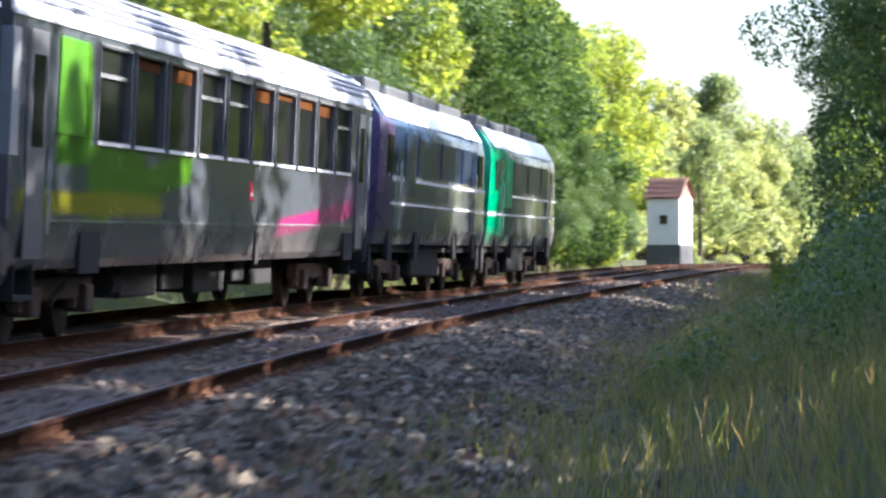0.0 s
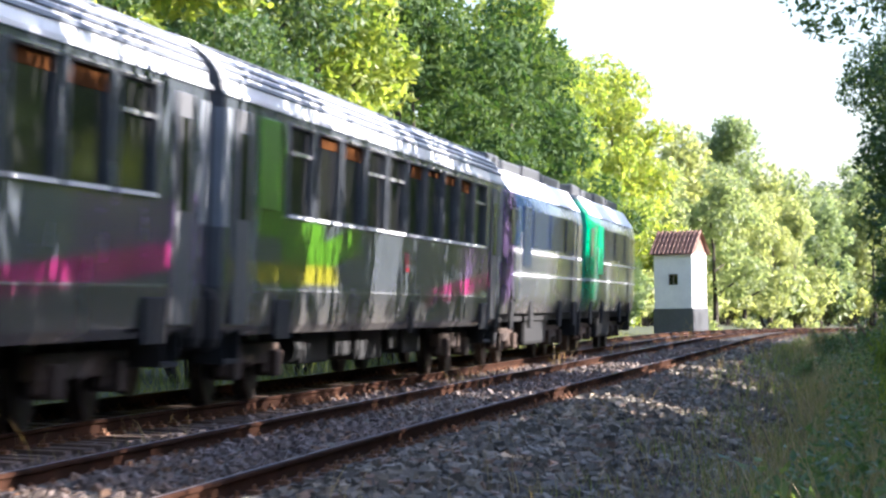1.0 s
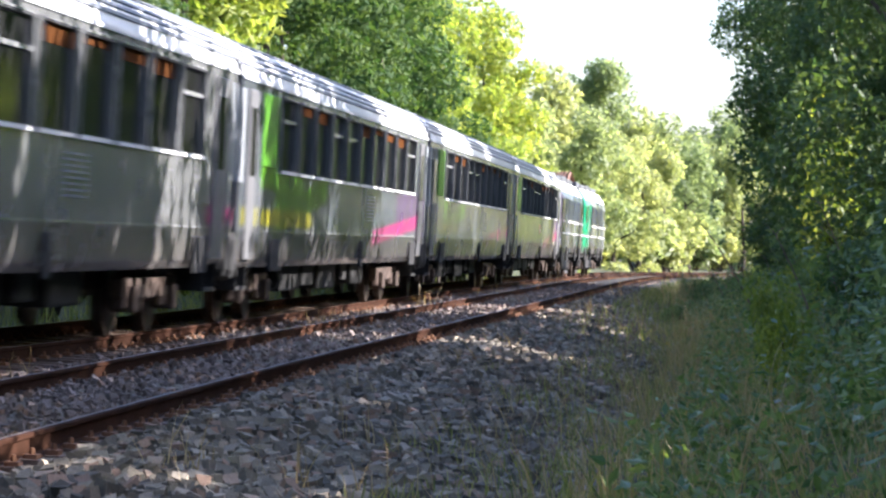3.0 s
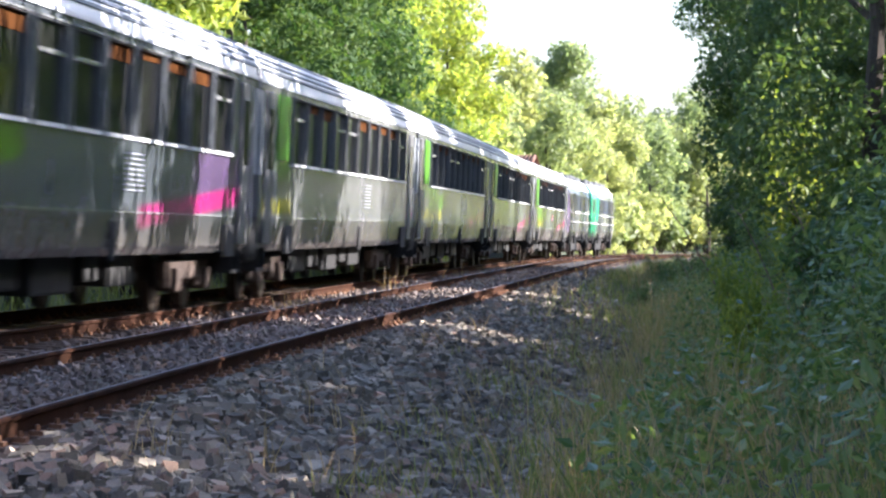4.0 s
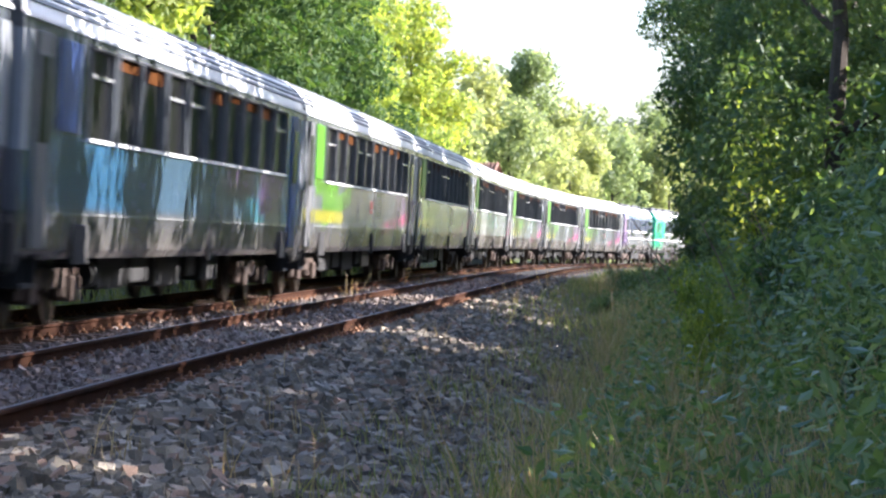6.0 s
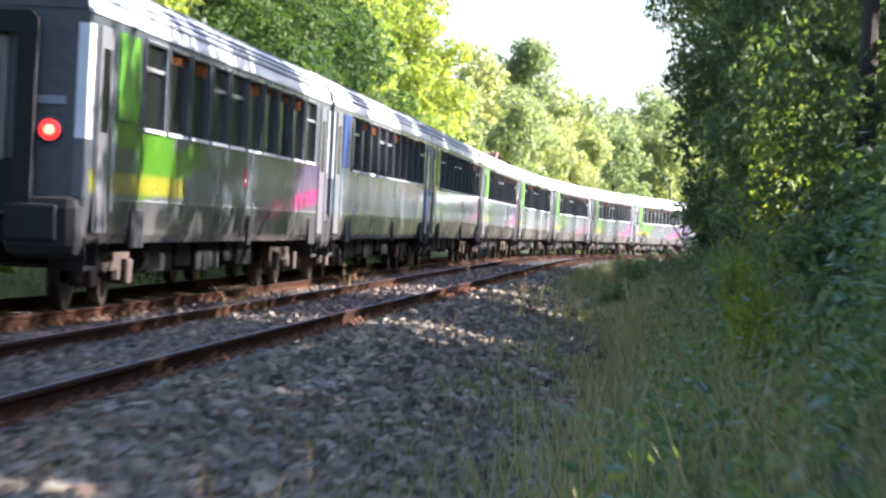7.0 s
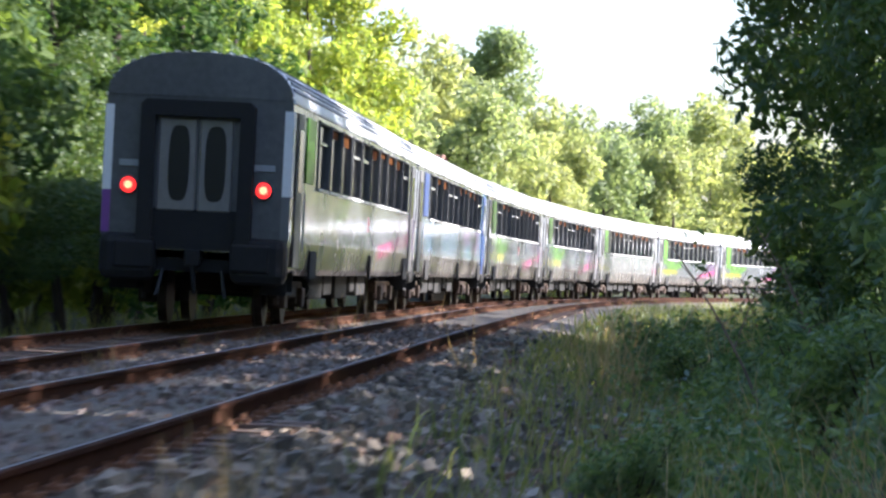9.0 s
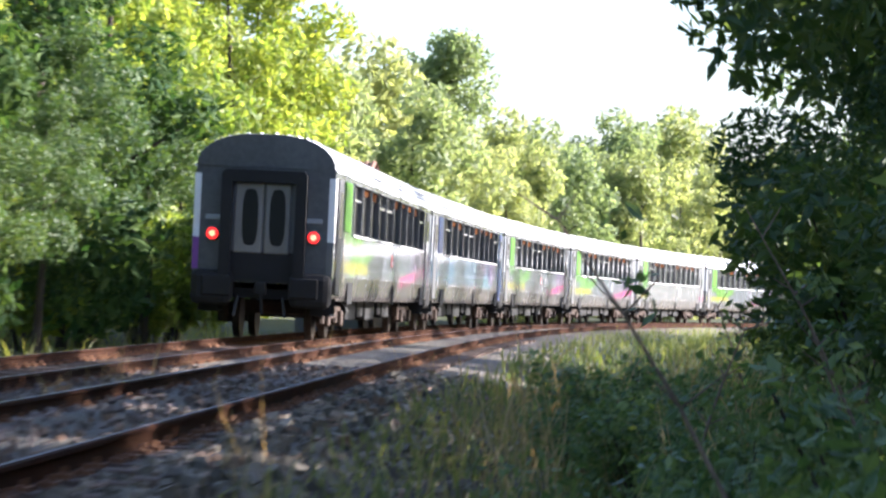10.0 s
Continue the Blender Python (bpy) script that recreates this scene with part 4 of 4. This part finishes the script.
                part("blind", bm, M_BLIND, body, "brown-orange blind rolled at the top")
        # doors at both ends
        for y, mat in ((-10.35, M_GREENDOOR if scheme != 1 else M_BLUE), (-11.9, M_GREY), (11.75, M_GREY if scheme != 1 else M_BLUE)):
            bm = bm_new()
            xo = 1.412 * sx
            w = 0.40 if abs(y) > 11 else 0.62
            z0, z1 = (0.95, 3.30) if abs(y) > 11 else (WIN_Z0 + 0.02, 3.30)
            add_box(bm, min(xo, xo + 0.022 * sx), max(xo, xo + 0.022 * sx), y - w, y + w, z0, z1, 0.01)
            door = part("door" if abs(y) > 11 else "door_panel", bm, mat, root)
            if abs(y) > 11:
                bm = bm_new()
                add_box(bm, min(xo + 0.02 * sx, xo + 0.03 * sx), max(xo + 0.02 * sx, xo + 0.03 * sx), y - 0.24, y + 0.24, 2.1, 3.05, 0.004)
                part("door_window", bm, M_GLASS, door)
                bm = bm_new()
                add_cyl(bm, (xo + 0.06 * sx, y + 0.47, 1.2), (xo + 0.06 * sx, y + 0.47, 2.1), 0.018, 0.018, 6)
                part("handrail", bm, M_ALU, door)
                bm = bm_new()
                add_box(bm, 1.15 * sx - 0.2, 1.15 * sx + 0.2, y - 0.4, y + 0.4, 0.52, 0.57)
                add_box(bm, 1.15 * sx - 0.2, 1.15 * sx + 0.2, y - 0.42, y - 0.39, 0.52, 0.95)
                add_box(bm, 1.15 * sx - 0.2, 1.15 * sx + 0.2, y + 0.39, y + 0.42, 0.52, 0.95)
                part("step", bm, M_BLACK, root)
        # wheel-arch notches, their dark depth put into black plates, and a vent
        for y in (-9.2, 10.6, 1.6):
            bm = bm_new()
            xo = 1.375 * sx
            wd = 0.50 if abs(y) > 5 else 0.14
            add_box(bm, min(xo, xo + 0.05 * sx), max(xo, xo + 0.05 * sx), y - wd, y + wd, SOLE - 0.06, SOLE + 0.40, 0.01)
            part("notch_plate", bm, M_BLACK, root, "black plate giving the dark of a recess at the bottom of the side")
        if vented:
            for k in range(8):
                bm = bm_new()
                add_box(bm, min(1.40 * sx, 1.43 * sx), max(1.40 * sx, 1.43 * sx), 2.2, 3.3, 1.60 + k * 0.062, 1.620 + k * 0.062)
                part("vent_slat", bm, M_PALE, root, "bright slat of the side vent")
    for sx in (-1, 1):
        bm = bm_new()
        add_box(bm, min(1.408 * sx, 1.418 * sx), max(1.408 * sx, 1.418 * sx), -11.2, 11.1, 1.335, 1.36)
        part("side_line", bm, M_ALU, root, "thin bright line along the lower side")
        if emblem:
            bm = bm_new()
            xo = 1.41 * sx
            pts = [(0.80, 1.68), (1.16, 1.68), (1.13, 1.78), (1.0, 1.94), (0.82, 1.96)]
            add_loft(bm, [[(xo + d * sx, y, z) for y, z in pts] for d in (0.0, 0.008)], True, True)
            plate = part("emblem", bm, M_RED, root, "small red emblem plate")
            bm = bm_new()
            add_box(bm, min(xo + 0.009 * sx, xo + 0.013 * sx), max(xo + 0.009 * sx, xo + 0.013 * sx), 0.86, 1.08, 1.74, 1.79)
            part("emblem_bar", bm, M_WHITE, plate)
    # underframe
    bm = bm_new()
    add_box(bm, -1.2, 1.2, -HALF + 0.2, HALF - 0.2, 0.82, 1.02)
    for y0, y1, z in ((-5.6, -3.4, 0.40), (-3.0, -1.6, 0.46), (-0.9, 1.4, 0.38), (2.1, 3.0, 0.5), (3.6, 5.4, 0.42)):
        add_box(bm, -1.0, 1.0, y0, y1, z, 0.84, 0.04)
    add_cyl(bm, (0.9, -6.3, 0.6), (0.9, -5.8, 0.6), 0.18, 0.18, 10)
    part("underframe", bm, M_BLACK, root, "black equipment boxes under the floor")
    for y in (-9.2, 9.2):
        build_bogie(root, y)
    # gangways, buffers, couplings
    for sy in (-1, 1):
        y = sy * HALF
        bm = bm_new()
        u_shape = [(-0.86, 1.15), (-0.64, 1.15), (-0.64, 3.14), (0.64, 3.14), (0.64, 1.15), (0.86, 1.15), (0.86, 3.3), (0.78, 3.38), (-0.78, 3.38), (-0.86, 3.3)]
        add_loft(bm, [[(x, y, z) for x, z in u_shape], [(x, y + sy * 0.2, z) for x, z in u_shape]], True, True)
        part("gangway_bellows", bm, M_BLACK, root, "thick black rubber gangway surround")
        bm = bm_new()
        add_box(bm, -0.66, 0.66, min(y, y + sy * 0.03), max(y, y + sy * 0.03), 1.15, 1.75)
        part("gangway_plate", bm, M_BLACK, root)
        for sx in (-1, 1):
            bm = bm_new()
            add_box(bm, min(sx * 0.02, sx * 0.60), max(sx * 0.02, sx * 0.53), min(y, y + sy * 0.05), max(y, y + sy * 0.05), 1.72, 3.12, 0.03)
            dr = part("end_door", bm, M_DOOR, root, "pale end door leaf with an oval window")
            bm = bm_new()
            ring = []
            for i in range(20):
                a = 2 * math.pi * i / 20
                ring.append((sx * 0.275 + 0.16 * math.copysign(abs(math.cos(a)) ** 0.6, math.cos(a)), 2.44 + 0.57 * math.copysign(abs(math.sin(a)) ** 0.6, math.sin(a))))
            add_loft(bm, [[(a, y + sy * 0.045, z) for a, z in ring], [(a, y + sy * 0.06, z) for a, z in ring]], True, True)
            part("door_window", bm, M_GLASS_END, dr)
            bm = bm_new()
            yb = y + sy * 0.05
            add_cyl(bm, (sx * 0.875, y - sy * 0.1, 1.06), (sx * 0.875, yb + sy * 0.05, 1.06), 0.16, 0.14, 12)
            add_box(bm, sx * 0.875 - 0.30, sx * 0.875 + 0.30, min(yb + sy * 0.1, yb + sy * 0.19), max(yb + sy * 0.1, yb + sy * 0.19), 0.84, 1.26, 0.04)
            part("buffer", bm, M_BLACK, root)
            bm = bm_new()
            add_box(bm, sx * 0.99 - 0.42, sx * 0.99 + 0.42, min(y - sy * 0.25, y + sy * 0.2), max(y - sy * 0.25, y + sy * 0.2), 0.66, 1.36, 0.14)
            part("end_beam", bm, M_BLACK, root)
            # corner panels
            bm = bm_new()
            add_box(bm, min(sx * 1.29, sx * 1.422), max(sx * 1.29, sx * 1.422), min(y - sy * 0.3, y + sy * 0.022), max(y - sy * 0.3, y + sy * 0.022), 2.0, 3.28)
            part("corner_strip", bm, M_WHITE if last and sy < 0 else M_PALE, root, "pale strip on the body corner")
            bm = bm_new()
            add_box(bm, min(sx * 1.29, sx * 1.417), max(sx * 1.29, sx * 1.417), min(y - sy * 0.02, y + sy * 0.02), max(y - sy * 0.02, y + sy * 0.02), 1.36, 2.0 if sx > 0 else 2.35)
            part("corner_strip", bm, M_PURPLE if sx < 0 else M_GREY, root)
        bm = bm_new()
        add_box(bm, -0.12, 0.12, min(y, y + sy * 0.18), max(y, y + sy * 0.18), 0.9, 1.15, 0.03)
        add_cyl(bm, (0, y + sy * 0.15, 1.0), (0.06, y + sy * 0.12, 0.5), 0.04, 0.03, 6)
        part("coupling", bm, M_BLACK, root)
        for x in (-0.45, 0.45):
            bm = bm_new()
            add_cyl(bm, (x, y + sy * 0.05, 0.85), (x * 1.15, y + sy * 0.12, 0.45), 0.03, 0.03, 6)
            part("brake_hose", bm, M_RUBBER, root)
    bm = bm_new()
    add_box(bm, -1.395, 1.395, -HALF - 0.012, -HALF, 1.3, GUTTER)
    rp = roof_profile(False)
    add_loft(bm, [[(a * 0.99, -HALF - 0.034, GUTTER + (z - GUTTER) * 0.97) for a, z in rp], [(a * 0.99, -HALF - 0.028, GUTTER + (z - GUTTER) * 0.97) for a, z in rp]], True, True)
    part("end_wall", bm, M_ENDWALL, root, "plain grey end wall, its paint darkened as in shade")
    if last:
        for sx in (-1, 1):
            bm = bm_new()
            y = -HALF - 0.012
            add_cyl(bm, (sx * 1.02, y, 2.08), (sx * 1.02, y - 0.07, 2.08), 0.15, 0.135, 18)
            lamp = part("tail_lamp", bm, M_DARKGREY, root, "round tail lamp lit bright red")
            bm = bm_new()
            add_cyl(bm, (sx * 1.02, y - 0.071, 2.08), (sx * 1.02, y - 0.085, 2.08), 0.118, 0.09, 18)
            part("lens", bm, M_TAIL, lamp, "glowing red lens")
            bm = bm_new()
            add_cyl(bm, (sx * 1.02, y - 0.086, 2.08), (sx * 1.02, y - 0.09, 2.08), 0.06, 0.04, 14)
            part("bulb", bm, M_TAILCORE, lamp)
            bm = bm_new()
            add_box(bm, sx * 1.02 - 0.16, sx * 1.02 + 0.16, y - 0.03, y, 2.36, 2.46, 0.01)
            part("lamp_bracket", bm, M_PALE, root)
    return root


def build_loco(kind):
    root = tagged(new("diesel_locomotive"), ("blue and grey diesel locomotive behind the leading one" if kind == 0 else "green and grey diesel locomotive at the head of the train"), "locomotive", group="locomotives of the train")
    L = 8.15
    # body with raked cab fronts
    prof = [(1.36, 1.02), (1.42, 1.35), (1.42, 3.05), (1.36, 3.35), (1.05, 3.78), (0.5, 3.98), (-0.5, 3.98), (-1.05, 3.78), (-1.36, 3.35), (-1.42, 3.05), (-1.42, 1.35), (-1.36, 1.02)]

    def front(z, sy):
        return sy * (L - (0.0 if z < 2.15 else (z - 2.15) * 0.38))

    bm = bm_new()
    secs = []
    for sy, k in ((-1, 0.97), (-1, 1), (1, 1), (1, 0.97)):
        inset = 0.25 if k == 1 else 0.0
        secs.append([(x * k, front(z, sy) - sy * inset, z) for x, z in prof])
    add_loft(bm, secs, True, True)
    body = part("body", bm, M_LIV_LOCO[kind], root, "painted steel body", True)
    bm = bm_new()
    rp = [(1.38, 3.36), (1.07, 3.80), (0.5, 4.0), (-0.5, 4.0), (-1.07, 3.80), (-1.38, 3.36)]
    add_loft(bm, [[(x, y, z) for x, z in rp] for y in (-7.3, 7.3)])
    roof = part("roof", bm, M_ROOF, root, "pale roof shoulders")
    for y0, y1, z in ((-7.2, -5.4, 4.09), (-4.6, -1.6, 4.05), (-1.0, 2.4, 4.09), (3.0, 6.6, 4.05)):
        bm = bm_new()
        add_box(bm, -0.95, 0.95, y0, y1, 3.84, z, 0.05)
        part("roof_hatch", bm, M_DARKGREY, roof, "dark roof hatch")
    bm = bm_new()
    add_cyl(bm, (0, 1.0, 4.08), (0, 1.0, 4.15), 0.45, 0.45, 16)
    part("fan_cover", bm, M_BLACK, roof)
    for sx in (-1, 1):
        xo = 1.42 * sx
        wins = [(-7.1, -6.4, 2.35, 3.05, M_GLASS), (6.4, 7.1, 2.35, 3.05, M_GLASS), (-4.9, -3.5, 1.95, 3.15, M_NAVY if kind == 0 else M_GREEN), (-3.2, -0.2, 2.35, 3.1, M_NAVY), (0.2, 3.2, 2.35, 3.1, M_NAVY), (3.6, 5.2, 2.35, 3.1, M_NAVY)]
        for y0, y1, z0, z1, mt in wins:
            bm = bm_new()
            add_box(bm, min(xo, xo + 0.02 * sx), max(xo, xo + 0.02 * sx), y0, y1, z0, z1, 0.008)
            if mt is M_NAVY:
                for k in range(9):
                    zz = z0 + 0.05 + k * (z1 - z0 - 0.1) / 8
                    add_box(bm, min(xo, xo + 0.035 * sx), max(xo, xo + 0.035 * sx), y0 + 0.04, y1 - 0.04, zz - 0.012, zz + 0.012)
            part("side_grille" if mt is M_NAVY else "cab_window", bm, mt, body)
        bm = bm_new()
        for z, y0, hz in ((2.24, -3.3, 0.024), (1.78, -6.6, 0.016)):
            bm = bm_new()
            add_box(bm, min(xo, xo + 0.025 * sx), max(xo, xo + 0.025 * sx), y0, 7.7, z - hz, z + hz)
            part("side_strip", bm, M_WHITE, body, "white strip along the body")
        for y in (-6.4, -2.9, 2.9, 6.2):
            bm = bm_new()
            add_box(bm, min(1.36 * sx, 1.425 * sx), max(1.36 * sx, 1.425 * sx), y - 0.28, y + 0.28, 0.72, 1.28, 0.02)
            part("step_recess", bm, M_BLACK, root, "black step recess")
        for y in (-5.75, 5.75):
            bm = bm_new()
            add_cyl(bm, (xo + 0.06 * sx, y, 1.3), (xo + 0.06 * sx, y, 2.6), 0.02, 0.02, 6)
            part("handrail", bm, M_ALU, body)
            bm = bm_new()
            add_box(bm, min(xo, xo + 0.015 * sx), max(xo, xo + 0.015 * sx), y - 0.35, y + 0.35, 1.25, 3.1, 0.006)
            part("cab_door", bm, M_LIV_LOCO[kind], body)
    for sy in (-1, 1):
        for sx in (-1, 1):
            bm = bm_new()
            p = [(sx * 0.12, 2.4), (sx * 1.15, 2.4), (sx * 1.08, 3.1), (sx * 0.12, 3.15)]
            add_loft(bm, [[(x, front(z, sy) + sy * d, z) for x, z in p] for d in (-0.02, 0.02)], True, True)
            part("windscreen", bm, M_GLASS, body)
            bm = bm_new()
            add_cyl(bm, (sx * 1.0, sy * L, 1.55), (sx * 1.0, sy * (L + 0.05), 1.55), 0.14, 0.12, 14)
            part("headlamp", bm, M_ALU, body)
            bm = bm_new()
            add_cyl(bm, (sx * 0.875, sy * (L - 0.1), 1.06), (sx * 0.875, sy * (L + 0.3), 1.06), 0.15, 0.13, 12)
            add_cyl(bm, (sx * 0.875, sy * (L + 0.3), 1.06), (sx * 0.875, sy * (L + 0.36), 1.06), 0.24, 0.24, 16)
            part("buffer", bm, M_BLACK, root)
        bm = bm_new()
        add_box(bm, -1.3, 1.3, min(sy * L, sy * (L - 0.3)), max(sy * L, sy * (L - 0.3)), 0.45, 1.1, 0.04)
        part("snow_plough", bm, M_BLACK, root)
    bm = bm_new()
    add_box(bm, -1.25, 1.25, -7.6, 7.6, 0.86, 1.06)
    add_box(bm, -1.2, 1.2, -2.0, 2.0, 0.35, 0.95, 0.08)
    part("underframe", bm, M_BLACK, root)
    for y in (-4.6, 4.6):
        build_bogie(root, y, 2.4)
    return root


# ---- the small lineside house ----
def build_house():
    root = tagged(new("lineside_house"), "small whitewashed two-storey hut with a clay tile roof beside the line", "house")
    bm = bm_new()
    w, d, h = 1.1, 1.2, 4.35
    # walls with thickness and a window opening on the camera's side
    for sx in (-1, 1):
        add_box(bm, min(sx * w, sx * (w - 0.25)), max(sx * w, sx * (w - 0.25)), -d, d, -0.8, h)
        part("wall", bm, M_PLASTER, root)
        bm = bm_new()
    add_box(bm, -w + 0.25, w - 0.25, d - 0.25, d, -0.8, h)
    part("wall", bm, M_PLASTER, root)
    bm = bm_new()
    for x0, x1, z0, z1 in ((-w + 0.25, -0.28, -0.8, h), (0.28, w - 0.25, -0.8, h), (-0.28, 0.28, -0.8, 2.6), (-0.28, 0.28, 3.2, h)):
        add_box(bm, x0, x1, -d, -d + 0.25, z0, z1)
    part("wall", bm, M_PLASTER, root)
    bm = bm_new()
    add_box(bm, -w - 0.06, w + 0.06, -d - 0.06, d + 0.06, -0.8, 1.3)
    part("plinth", bm, M_DARKGREY, root, "grey lower wall")
    bm = bm_new()
    add_box(bm, -0.27, 0.27, -d + 0.10, -d + 0.13, 2.61, 3.19)
    win = part("window", bm, M_GLASS, root)
    bm = bm_new()
    for x in (-0.27, 0.0, 0.24):
        add_box(bm, x, x + 0.03, -d + 0.06, -d + 0.10, 2.6, 3.2)
    part("frame", bm, M_WOOD, win)
    # hipped roof slab and its tiles
    ov = 0.22
    bm = bm_new()
    ridge = 5.55
    for sy in (-1, 1):
        add_loft(bm, [[(-w - ov, sy * (d + ov), h - 0.1), (w + ov, sy * (d + ov), h - 0.1)], [(-w - ov, 0, ridge), (w + ov, 0, ridge)]])
    for x in (-w, w):
        bm.faces.new([bm.verts.new(p) for p in ((x, -d, h), (x, d, h), (x, 0, ridge - 0.08))])
    roof = part("roof", bm, M_TILE, root, "gabled roof of half-round clay tiles")
    tm = None
    for sx in (-1, 1):
        n = 11
        for i in range(n):
            xx = -w - ov + (i + 0.5) * (2 * w + 2 * ov) / n
            for k in range(4):
                if tm is None:
                    bm = bm_new()
                    sec = []
                    for yy, r in ((0, 0.10), (0.46, 0.085)):
                        sec.append([(r * math.cos(math.pi * q / 6), yy, r * math.sin(math.pi * q / 6)) for q in range(7)])
                    add_loft(bm, sec)
                    tm = part("tile", bm, M_TILE, roof)
                    ob = tm
                else:
                    ob = new("tile", tm.data)
                    ob.parent = roof
                a, b = Vector((xx, sx * (d + ov), h - 0.08)), Vector((xx, 0, ridge + 0.02))
                p = a.lerp(b, k / 4.0)
                dr = (b - a).normalized()
                up = Vector((0, 0, 1))
                x = dr.cross(up).normalized()
                z = x.cross(dr)
                ob.matrix_basis = Matrix(((x.x, dr.x, z.x, p.x), (x.y, dr.y, z.y, p.y), (x.z, dr.z, z.z, p.z), (0, 0, 0, 1)))
    root.matrix_basis = pose(180 * math.sin(radians(-1.42)), 180, 0.0, 0, 0, -18)


def body_pose(mid, half):
    """Pose of a vehicle whose middle is mid metres along the line, on pivots half metres fore and aft."""
    a, b = Vector(track_point(mid - half, 1, 0, 0)), Vector(track_point(mid + half, 1, 0, 0))
    d = (b - a).normalized()
    p = (a + b) / 2
    up = Vector((0, 0, 1))
    x = (d.cross(up).normalized() - up * CANT).normalized()
    z = x.cross(d)
    return Matrix(((x.x, d.x, z.x, p.x), (x.y, d.y, z.y, p.y), (x.z, d.z, z.z, p.z), (0, 0, 0, 1)))


def build_train():
    """The vehicles from the rear of the train: (thing, metres from the train's rear to its middle, pivot)."""
    sources = {}
    out = []
    schemes = [0, 1, 0, 0, 2, 0, 0, 0]
    for i, k in enumerate(schemes):
        key = (k, i == 0, i in (0, 2, 7), i not in (0, 1, 7))
        if key in sources:
            ob = copy_thing(sources[key], Matrix())
        else:
            ob = sources[key] = build_coach(*key)
        out.append((ob, PITCH * (i + 0.5), 9.2))
    for k in (0, 1):
        out.append((build_loco(k), PITCH * 8 + 17.1 * (k + 0.5), 4.6))
    return out


build_tracks()
TRAIN = build_train()
build_house()
plant_woods()
grow_bushes()
grow_verge()
grow_stems()
scatter_stones()


def motions():
    for ob, ahead, half in TRAIN:
        rows = []
        for i in range(21):
            t = i * 0.5
            rows.append((t, body_pose(REAR9 + SPEED * (t - 9) + ahead, half)))
        walk(ob, rows)


motions()
